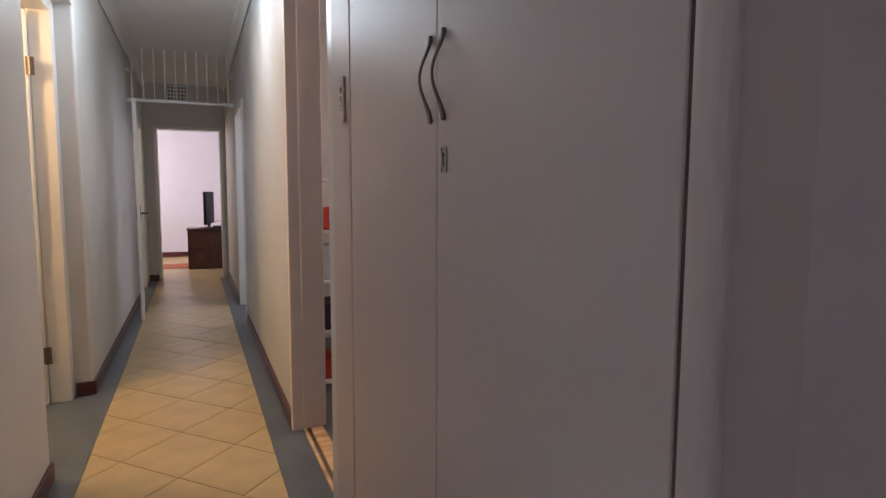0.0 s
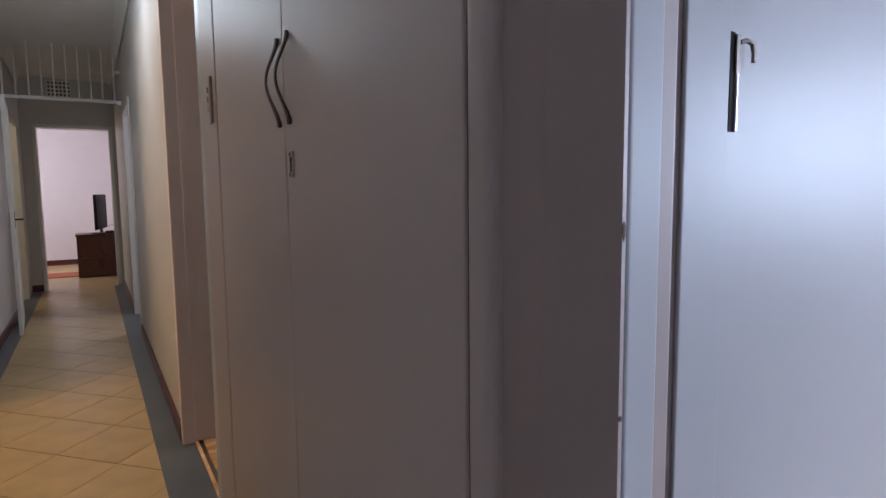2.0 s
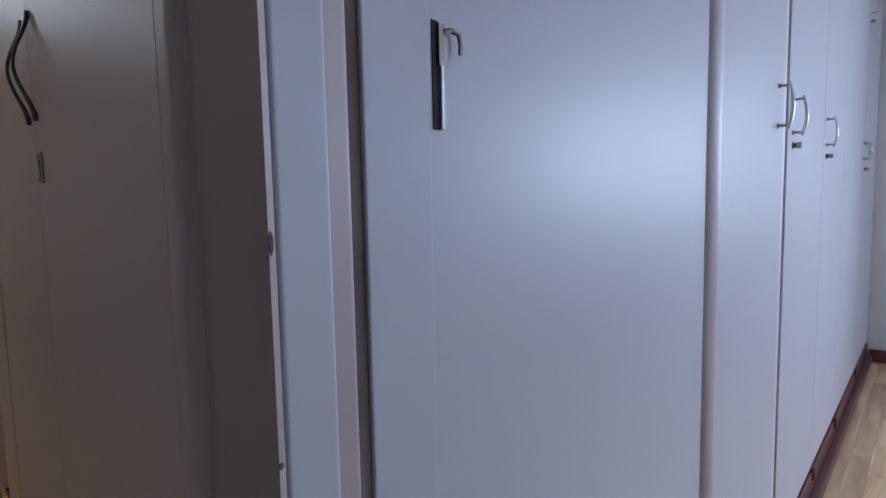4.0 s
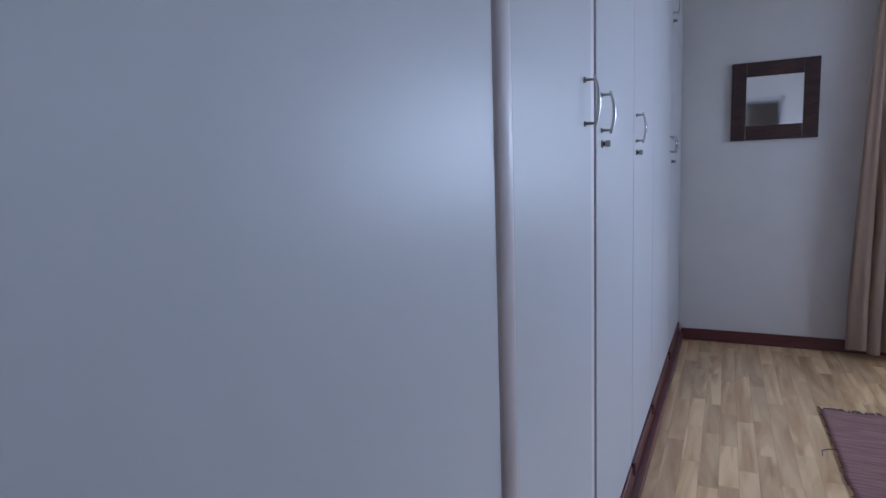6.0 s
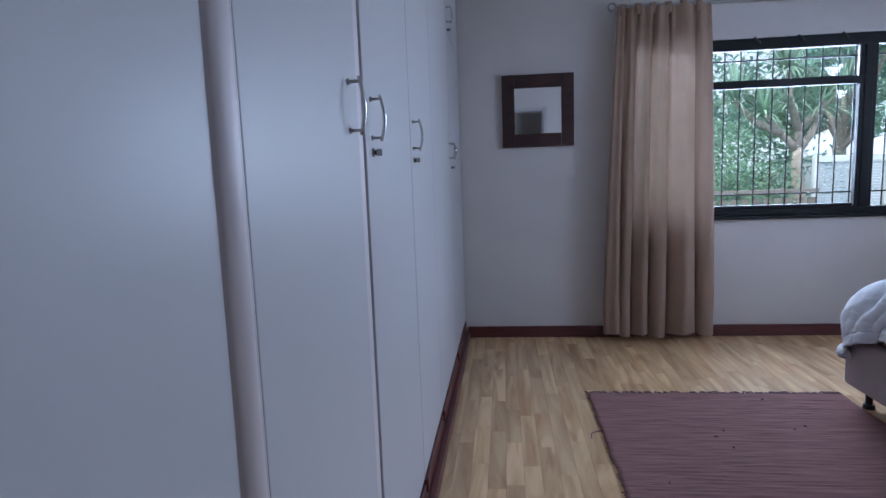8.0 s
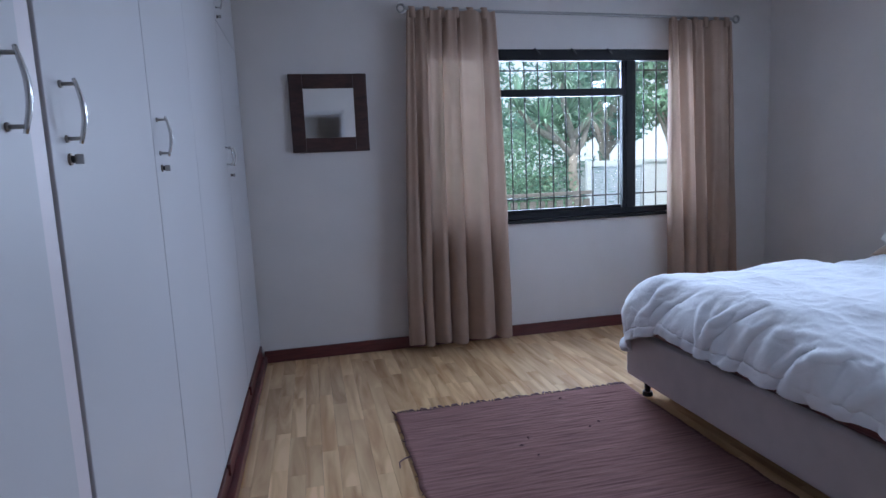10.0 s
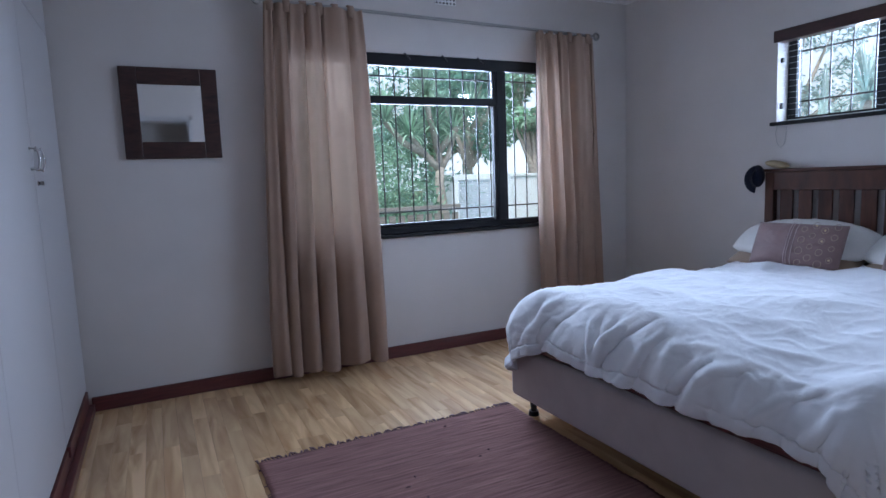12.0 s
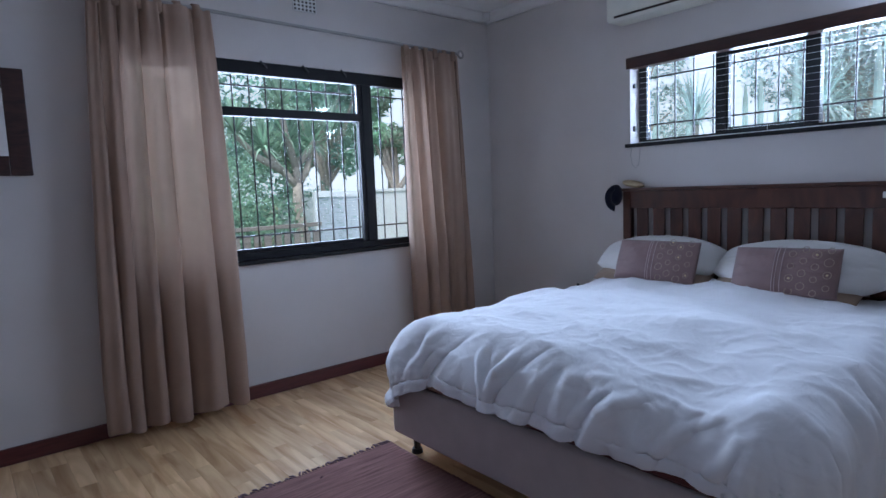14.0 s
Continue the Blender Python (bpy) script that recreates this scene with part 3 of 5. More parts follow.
for xa, xb in ((-5.872, -5.83), (-5.02, -4.978)):
    frame_leg(xa, xb, 8.685, 8.86, 2.17, M_FRAME, "cream frame of the far doorway")
structure("door_frame_head", box(-5.83, -5.02, 8.685, 8.86, 2.125, 2.17), M_FRAME, "cream head of the far door frame")

# left doorway with its open door
frame_leg(-6.21, -6.10, 3.545, 3.638, 2.34, M_FRAME, "cream door frame lit by warm light")
frame_leg(-6.21, -6.10, 2.455, 2.51, 2.34, M_FRAME, "cream door frame")
structure("door_frame_head", box(-6.21, -6.10, 2.51, 3.545, 2.27, 2.34, bevel=0.004), M_FRAME, "cream head of the door frame")
door = thing("door", (-6.20, 3.52, 0), "cream flush door standing open into the side room", "door")
part("leaf", box(-0.80, -0.012, -0.02, 0.02, 0.008, 2.255, bevel=0.003, seg=1), M_FRAME, door)
for z in (0.30, 1.95):
    part("hinge", add_box(cyl((0.0, -0.024, z - 0.05), (0.0, -0.024, z + 0.05), 0.008, seg=10), -0.02, 0.02, -0.0225, -0.0195, z - 0.05, z + 0.05), M_BRONZE, door)
part("lever_handle", tube([(-0.74, -0.02, 1.03), (-0.74, -0.06, 1.03), (-0.63, -0.062, 1.03)], 0.009), M_CHROME, door, smooth=True)

# steel security gate and the bars above it
gy = 6.62
bars = thing("security_grille", (-5.47, gy, 2.21), "white steel bars above the passage gate", "security bars")
part("bottom_rail", box(-0.53, 0.53, -0.015, 0.015, 0, 0.03, bevel=0.003, seg=1), M_WHITEPLASTIC, bars)
for k in range(10):
    x = -0.475 + 0.1055 * k
    part("bar", cyl((x, 0, 0.02), (x, 0, 0.552), 0.007, seg=8), M_WHITEPLASTIC, bars)
for z in (-0.02, 0.3, 0.52):
    for s in (-1, 1):
        part("bracket", box(s * 0.53, s * 0.49, -0.05, -0.012, z, z + 0.03, bevel=0.003, seg=1), M_WHITEPLASTIC, bars)
gate = thing("security_gate", (-5.93, gy - 0.03, 0.02), "white steel security gate folded back against the wall", "gate", rz=4)
for nm, b in (("stile", (-0.016, 0.016, -0.03, 0.0, 0, 2.1)), ("stile", (-0.016, 0.016, -0.83, -0.80, 0, 2.1)), ("rail", (-0.014, 0.014, -0.8, -0.03, 0.0, 0.03)), ("rail", (-0.014, 0.014, -0.8, -0.03, 2.07, 2.1)), ("rail", (-0.014, 0.014, -0.8, -0.03, 1.0, 1.03))):
    part(nm, box(*b, bevel=0.003, seg=1), M_WHITEPLASTIC, gate)
for k in range(7):
    part("bar", cyl((0, -0.125 - 0.097 * k, 0.02), (0, -0.125 - 0.097 * k, 2.08), 0.006, seg=8), M_WHITEPLASTIC, gate)
part("lock_box", box(-0.02, 0.02, -0.80, -0.72, 0.96, 1.10, bevel=0.004), M_BLACK, gate)
part("handle", tube([(0.02, -0.77, 1.03), (0.07, -0.77, 1.03), (0.075, -0.70, 1.03)], 0.008), M_BLACK, gate, smooth=True)


settle(BEFORE)


def air_brick(name, m, w, h, cols, rows, label, back=M_GAP):
    v = new(name)
    v.matrix_world = m
    tagged(v, label, "air vent")
    part("backing", box(-w / 2 + 0.004, w / 2 - 0.004, -0.003, -0.0005, -h / 2 + 0.004, h / 2 - 0.004), back, v)
    bw = 0.38
    for k in range(cols + 1):
        x = -w / 2 + (w) * k / cols
        e = w / cols * bw / 2
        part("slat", box(max(-w / 2, x - e), min(w / 2, x + e), -0.010, -0.002, -h / 2, h / 2), M_WHITEPLASTIC, v)
    for k in range(rows + 1):
        z = -h / 2 + h * k / rows
        e = h / rows * bw / 2
        part("slat", box(-w / 2, w / 2, -0.0095, -0.0025, max(-h / 2, z - e), min(h / 2, z + e)), M_WHITEPLASTIC, v)


air_brick("air_vent", pose(-0.001, -2.5, 2.632, 0, 0, -90), 0.172, 0.1, 6, 4, "white air vent with square holes above the curtain rod")
BEFORE = set(scene.objects)
air_brick("air_vent", pose(-5.55, 8.699, 2.63, 0, 0, 0), 0.26, 0.2, 6, 4, "grey-white louvred vent above the far doorway", M_JAMBEDGE)

# ---- far room ----
chest = thing("chest", (-5.20, 10.05, 0), "red-brown wooden chest standing against the wall", "chest")
part("body", box(-0.30, 0.33, -0.22, 0.22, 0.0, 0.63, bevel=0.006), M_CHEST, chest)
part("top", box(-0.315, 0.335, -0.235, 0.235, 0.63, 0.66, bevel=0.006), M_CHEST, chest)
part("drawer_front", box(-0.27, 0.30, -0.232, -0.219, 0.34, 0.60, bevel=0.004), M_CHEST, chest)
part("drawer_front", box(-0.27, 0.30, -0.232, -0.219, 0.04, 0.30, bevel=0.004), M_CHEST, chest)
M_TV = material("matt_black_plastic", (0.01, 0.01, 0.012), 0.6, spec=0.2)
tv = thing("television", (-5.16, 10.02, 0.66), "black flat television standing on the chest", "television", rz=80)
part("screen", box(-0.42, 0.42, -0.02, 0.02, 0.07, 0.60, bevel=0.008), M_TV, tv)
part("neck", box(-0.05, 0.05, -0.015, 0.015, 0.01, 0.12), M_BLACK, tv)
part("stand", cyl((0, 0, 0), (0, 0, 0.014), 0.15, seg=24), M_BLACK, tv)
bx = thing("media_box", (-5.02, 9.93, 0.66), "small black box beside the television", "electronics")
part("case", box(-0.09, 0.09, -0.07, 0.07, 0, 0.04, bevel=0.004), M_BLACK, bx)
part("aerial", tube([(0.03, 0, 0.04), (0.05, 0.01, 0.10), (-0.02, 0.0, 0.14), (-0.05, 0.0, 0.09)], 0.004, seg=6), M_BLACK, bx)
M_REDRUG = material("striped_red_mat", (0.42, 0.12, 0.06), 0.95, vary=0.6, scale=30, stretch=(0.2, 2, 1))
mat_ = thing("small_mat", (-5.75, 10.35, 0), "small striped red and orange woven mat on the floor", "mat")
part("weave", box(-0.35, 0.35, -0.3, 0.3, 0.0, 0.010, bevel=0.003, seg=1), M_REDRUG, mat_)

shelf = thing("shelf_unit", (-4.30, 3.3, 0), "open shelf with coloured folded things in the room opposite", "shelf")
for s in (-0.42, 0.42):
    part("side", box(s - 0.01, s + 0.01, -0.15, 0.15, 0, 1.6), M_FRAME, shelf)
cols = [(0.5, 0.05, 0.03), (0.7, 0.62, 0.6), (0.05, 0.04, 0.06), (0.3, 0.12, 0.4), (0.6, 0.6, 0.65), (0.06, 0.05, 0.05)]
for k in range(5):
    z = 0.06 + 0.32 * k
    part("board", box(-0.41, 0.41, -0.15, 0.15, z - 0.018, z), M_FRAME, shelf)
for k in range(4):
    for j in range(3):
        c = cols[(k * 2 + j) % 6]
        cmat = material("folded_cloth", c, 0.9)
        f_ = thing("folded_cloth", (-4.30 + (-0.27 + 0.27 * j), 3.3, 0.06 + 0.32 * k), "folded coloured cloth on the shelf", "cloth")
        part("folded_piece", box(-0.12, 0.12, -0.12, 0.12, 0, 0.14 + 0.04 * ((k + j) % 3), bevel=0.02, seg=3), cmat, f_, smooth=True)

pl = thing("ceiling_light", (-5.45, 3.4, PCEIL), "round white ceiling light in the passage", "ceiling light")
part("base", cyl((0, 0, 0), (0, 0, -0.02), 0.11, seg=24), M_WHITEPLASTIC, pl)
M_GLOW = bpy.data.materials.new("lit_diffuser")
M_GLOW.use_nodes = True
M_GLOW.node_tree.nodes["Principled BSDF"].inputs["Emission Color"].default_value = (0.72, 0.86, 1.0, 1)
M_GLOW.node_tree.nodes["Principled BSDF"].inputs["Emission Strength"].default_value = 5
bm = bmesh.new()
bmesh.ops.create_uvsphere(bm, u_segments=20, v_segments=10, radius=0.1, matrix=Matrix.Translation((0, 0, -0.02)) @ Matrix.Diagonal((1, 1, 0.5, 1)))
part("shade", bm, M_GLOW, pl, "glowing opal shade", smooth=True)

settle(BEFORE)

# ---- garden window ----
def bar_box(b, mat=None, name="", parent=None):
    return part(name, box(*b, bevel=0.003, seg=1), mat or M_WINFRAME, parent)


win = new("window_1")
tagged(win, "dark painted wooden window with burglar bars", kind="structure")
for n_, b in (("window_frame", (0.0, 0.06, -3.56, -3.50, 0.925, 2.215)), ("window_frame", (0.0, 0.06, -1.36, -1.30, 0.925, 2.215)), ("mullion", (-0.002, 0.06, -1.875, -1.805, 0.975, 2.13)), ("sash", (0.006, 0.05, -1.805, -1.77, 0.975, 2.13)),
              ("window_frame", (0.0, 0.06, -3.50, -1.36, 2.13, 2.213)), ("window_frame", (0.0, 0.06, -3.50, -1.36, 0.927, 0.975)),
              ("mullion", (-0.002, 0.06, -2.985, -2.925, 0.975, 2.13)), ("transom", (0.0, 0.06, -2.925, -1.875, 1.862, 1.918)),
              ("sash", (0.006, 0.05, -2.925, -2.895, 0.975, 1.862)), ("sash", (0.006, 0.05, -3.012, -2.985, 0.975, 2.13)),
              ("sash", (0.008, 0.05, -2.885, -1.88, 0.975, 1.0)), ("sash", (0.008, 0.05, -2.925, -2.89, 1.918, 2.13)),
              ("window_sill", (-0.035, 0.02, -3.58, -1.28, 0.90, 0.925))):
    bar_box(b, None, n_, win)
for y0, y1, z0, z1 in ((-2.895, -1.88, 1.0, 1.862), (-2.89, -1.88, 1.918, 2.13), (-3.5, -3.012, 0.975, 2.13), (-1.77, -1.36, 0.975, 2.13)):
    g = part("pane", box(0.026, 0.030, y0, y1, z0, z1), M_GLASS, win, "clear glass pane")
    g.visible_shadow = False
for k in range(3):
    part("stay", tube([(-0.02, -2.15 - 0.3 * k, 2.215), (-0.014, -2.17 - 0.3 * k, 2.20), (-0.004, -2.20 - 0.3 * k, 2.175)], 0.008, seg=6), M_BLACK, win)
guard = thing("burglar_bars", (0.075, -2.44, 0.95), "thin black steel burglar bars behind the window", "security bars")
for k in range(19):
    part("bar", cyl((0, 1.026 - 0.114 * k, -0.0), (0, 1.026 - 0.114 * k, 1.24), 0.006, seg=8), M_BLACK, guard)
for z in (0.13, 1.115):
    part("crossbar", box(-0.010, -0.004, -1.10, 1.10, z - 0.006, z + 0.006), M_BLACK, guard)

# ---- high window with blind ----
win = new("window_2")
tagged(win, "dark high window over the headboard", kind="structure")
y0, y1 = YH - 0.17, YH - 0.11
for n_, b in (("window_frame", (-3.20, -1.40, y0, y1, 1.607, 1.635)), ("window_frame", (-3.20, -1.40, y0, y1, 2.15, 2.193)),
              ("window_frame", (-1.46, -1.40, y0, y1, 1.635, 2.15)), ("window_frame", (-3.20, -3.14, y0, y1, 1.635, 2.15)),
              ("mullion", (-2.015, -1.95, y0, y1 + 0.004, 1.635, 2.15)), ("mullion", (-2.545, -2.48, y0, y1 + 0.004, 1.635, 2.15)),
              ("sash", (-2.03, -2.015, y0 + 0.006, y1 - 0.004, 1.635, 2.15)), ("sash", (-2.48, -2.465, y0 + 0.006, y1 - 0.004, 1.635, 2.15)),
              ("sash", (-2.465, -2.03, y0 + 0.006, y1 - 0.006, 1.635, 1.665)), ("sash", (-2.465, -2.03, y0 + 0.006, y1 - 0.006, 2.115, 2.15)),
              ("window_sill", (-3.24, -1.372, YH - 0.10, YH + 0.03, 1.582, 1.606))):
    bar_box(b, None, n_, win)
for a, b in ((-1.95, -1.46), (-2.465, -2.03), (-3.14, -2.545)):
    g = part("pane", box(a, b, y0 + 0.028, y0 + 0.032, 1.635, 2.15), M_GLASS, win, "clear glass pane")
    g.visible_shadow = False
guard = thing("burglar_bars", (-2.3, y0 - 0.02, 1.61), "thin black steel burglar bars behind the high window", "security bars")
for k in range(13):
    part("bar", cyl((0.80 - 0.133 * k, 0, 0), (0.80 - 0.133 * k, 0, 0.58), 0.006, seg=8), M_BLACK, guard)
for z in (0.13, 0.46):
    part("crossbar", box(-0.88, 0.88, 0.004, 0.010, z - 0.006, z + 0.006), M_BLACK, guard)
blind = thing("venetian_blind", (-2.3, YH - 0.035, 2.19), "venetian blind with thin white slats turned open", "blind")
part("headrail", box(-0.925, 0.925, -0.03, 0.05, -0.065, 0.01, bevel=0.003, seg=1), M_DARKWOOD, blind, "dark wooden pelmet board")
me = None
for k in range(13):
    bm = box(-0.888, 0.888, -0.008, 0.008, -0.0004, 0.0005)
    if me is None:
        s = part("slat", bm, M_WHITEPLASTIC, blind)
        me = s.data
    else:
        bm.free()
        s = new("slat", me)
        s.parent = blind
    s.location = (0, 0, -0.095 - 0.0375 * k)
    s.rotation_euler = (radians(-6.5), 0, 0)
part("bottom_rail", box(-0.888, 0.888, -0.012, 0.012, -0.585, -0.575, bevel=0.002, seg=1), M_WHITEPLASTIC, blind)
for x in (-0.6, 0, 0.6):
    part("ladder_cord", cyl((x, 0.013, -0.06), (x, 0.013, -0.575), 0.0012, seg=5), M_WHITEPLASTIC, blind)
part("knob", box(0.862, 0.882, 0.015, 0.035, -0.20, -0.17, bevel=0.004), M_BLACK, blind)
part("knob", box(0.862, 0.882, 0.015, 0.035, -0.50, -0.46, bevel=0.004), M_BLACK, blind)
part("pull_cord", tube([(0.87, 0.05, -0.57), (0.885, 0.06, -0.66), (0.87, 0.06, -0.73), (0.845, 0.06, -0.755), (0.82, 0.06, -0.73), (0.815, 0.05, -0.62)], 0.0018, seg=5), M_STEEL, blind)

# ---- curtains and rod ----
rod = thing("curtain_rod", (-0.13, -2.47, 2.44), "brushed steel curtain rod with ring ends", "curtain rod")
part("tube", cyl((0, -1.31, -0.018), (0, 1.32, 0.018), 0.0115, seg=14), M_STEEL, rod, smooth=False)
for s, z in ((-1, -0.02), (1, 0.02)):
    bm = bmesh.new()
    ring = [(0, s * 1.34 + 0.026 * math.cos(t), z + 0.026 * math.sin(t)) for t in (2 * math.pi * k / 18 for k in range(19))]
    part("finial", tube(ring, 0.009, seg=8), M_STEEL, rod, smooth=True)
for y in (-1.20, 1.20):
    part("bracket", add_cyl(tube([(0.128, y, 0.0), (0.03, y, -0.002), (0.0, y, -0.02), (-0.012, y, -0.012)], 0.007, seg=8), (0.129, y, 0), (0.12, y, 0), 0.022), M_STEEL, rod, smooth=False)


def curtain(name, ya, yb, top_a, top_b, ztop, seed, label, folds):
    """A hanging curtain between ya and yb at the hem, gathered between top_a and top_b on the rod."""
    rnd = random.Random(seed)
    c = thing(name, (-0.13, (ya + yb) / 2, 0), label, "curtain", "curtains")
    oy = (ya + yb) / 2
    n, m = 180, 46
    ph = [rnd.uniform(-0.5, 0.5) for _ in range(12)]
    bm = bmesh.new()
    grid = []
    for j in range(m + 1):
        v = j / m
        row = []
        for i in range(n + 1):
            u = i / n
            w = 2 * math.pi * folds * (u ** 0.82) + 1.5 * math.sin(5.1 * u + ph[0]) + 0.7 * math.sin(13 * u + ph[1] + 0.6 * v) + 0.25 * math.sin(31 * u + 2 * v)
            yt, yh = top_a + (top_b - top_a) * u, ya + (yb - ya) * (u + 0.018 * math.sin(14 * u + ph[2]))
            k = min(1.0, v * 1.15) ** 0.8
            y = yt + (yh - yt) * k + 0.012 * math.sin(w * 0.5 + ph[4] + 2 * v) * v + 0.024 * (0.45 + 0.55 * v) * math.sin(w)
            amp = (0.024 + 0.050 * min(1, v * 1.6)) * (0.7 + 0.5 * abs(math.sin(2.6 * u + ph[8])))
            s = 2 * abs(math.sin(w / 2)) ** 0.9 - 1
            d = -amp * s * (0.85 + 0.25 * math.sin(4.3 * u + ph[3]))
            d += 0.009 * (1 - 0.55 * v) * math.sin(2.6 * w + ph[9] + 1.5 * v)
            d += 0.006 * math.sin(2.1 * w + ph[5] + 3 * v) * v + 0.008 * noise.noise(Vector((u * 6, v * 3, seed)))
            z = 0.055 + (ztop - 0.055) * (1 - v) + (0.012 * math.sin(w * 0.5 + ph[6]) if v > 0.98 else 0)
            row.append(bm.verts.new((d, y - oy, z)))
        grid.append(row)
    for a, b in zip(grid, grid[1:]):
        for i in range(n):
            bm.faces.new((a[i], a[i + 1], b[i + 1], b[i]))
    part("cloth", bm, M_CURTAIN, c, smooth=True)
    k = 6
    for i in range(k):
        bm = bmesh.new()
        y = top_a + (top_b - top_a) * (i + 0.3) / k - oy
        pts = [(-0.017, 0, ztop - 0.05), (-0.019, 0, ztop + 0.008), (-0.009, 0, ztop + 0.028), (0.009, 0, ztop + 0.028), (0.019, 0, ztop + 0.008), (0.017, 0, ztop - 0.05)]
        rows = [[bm.verts.new((p[0], y + s * 0.022, p[2])) for s in (-1, 1)] for p in pts]
        for a, b in zip(rows, rows[1:]):
            bm.faces.new((a[0], a[1], b[1], b[0]))
        ob = part("tab", bm, M_CURTAIN, c, smooth=True)
        so = ob.modifiers.new("thick", "SOLIDIFY")
        so.thickness = 0.003
    return c


curtain("curtain", -1.09, -1.86, -1.17, -1.80, 2.445, 3, "beige tab-top curtain hanging to the floor beside the mirror", 6)
curtain("curtain", -3.26, -3.84, -3.22, -3.78, 2.405, 8, "beige tab-top curtain hanging near the bed", 4.5)

# ---- mirror ----
mir = thing("wall_mirror", (-0.001, -0.60, 1.77), "square wall mirror in a wide dark wooden frame", "mirror")
F = 0.27
for nm, b in (("frame_side", (-0.028, 0, -F, -F + 0.095, -F, F)), ("frame_side", (-0.028, 0, F - 0.095, F, -F, F)),
              ("frame_rail", (-0.0265, 0, -F + 0.095, F - 0.095, F - 0.10, F)), ("frame_rail", (-0.0265, 0, -F + 0.095, F - 0.095, -F, -F + 0.10))):
    part(nm, box(*b, bevel=0.004, seg=2), M_DARKWOOD, mir)
g = part("glass", box(-0.016, -0.006, -F + 0.094, F - 0.094, -F + 0.099, F - 0.099, bevel=0.001, seg=1), M_MIRROR, mir, "bevelled mirror glass")

# ---- air conditioner, sensor ----
ac = thing("air_conditioner", (-1.73, YH, 2.42), "cream-white wall-mounted air conditioner", "air conditioner")
M_ACW = material("aged_white_plastic", (0.66, 0.64, 0.56), 0.4)
bm = box(-0.40, 0.40, 0.0, 0.19, 0.0, 0.27, bevel=0.03, seg=4)
part("body", bm, M_ACW, ac, smooth=False)
part("air_slot", box(-0.33, 0.33, 0.10, 0.192, 0.018, 0.032), M_GAP, ac)
part("flap", box(-0.33, 0.33, 0.11, 0.196, 0.036, 0.05, bevel=0.004), M_ACW, ac)
sn = thing("alarm_sensor", (-0.09, YH + 0.09, 2.775), "small white alarm sensor in the ceiling corner", "sensor", rz=45)
part("body", box(-0.03, 0.03, -0.02, 0.02, -0.03, 0.04, bevel=0.008, seg=3), M_WHITEPLASTIC, sn)
part("lens", cyl((0, 0.019, -0.005), (0, 0.026, -0.005), 0.014, seg=12), M_WHITEPLASTIC, sn)

# ---- bed ----
BX0, BX1, BF, BHD = -3.165, -1.335, -2.14, -4.13
bed = thing("bed", ((BX0 + BX1) / 2, -3.14, 0), "double bed base and mattress with beige cloth sides", "bed")
ox, oy = (BX0 + BX1) / 2, -3.14
part("base", box(BX0 - ox, BX1 - ox, BHD - oy, BF - oy, 0.115, 0.40, bevel=0.03, seg=4), M_BASE, bed, "beige cloth-covered bed base", smooth=True)
part("mattress", box(BX0 - ox + 0.035, BX1 - ox - 0.03, BHD - oy, BF - oy - 0.035, 0.40, 0.60, bevel=0.08, seg=4), M_PILLOW, bed, smooth=True)
part("mattress_edge", box(BX0 - ox + 0.02, BX1 - ox - 0.012, BHD - oy, BF - oy - 0.012, 0.392, 0.465, bevel=0.034, seg=4), M_SKIRT, bed, "reddish-brown mattress border")
for x in (BX0 + 0.09, BX1 - 0.075):
    for y in (BF - 0.10, BHD + 0.12):
        part("foot", add_cyl(cyl((x - ox, y - oy, 0.02), (x - ox, y - oy, 0.12), 0.016, 0.022, seg=14), (x - ox, y - oy, 0), (x - ox, y - oy, 0.024), 0.03, 0.026, seg=16), M_BLACK, bed, "black round bed foot")


def roll(d, r):
    """How far out and how far down a cloth lies that runs a length d past an edge rounded with r."""
    if d <= 0:
        return 0.0, 0.0
    if d < r * math.pi / 2:
        return r * math.sin(d / r), r * (1 - math.cos(d / r))
    return r, r + d - r * math.pi / 2


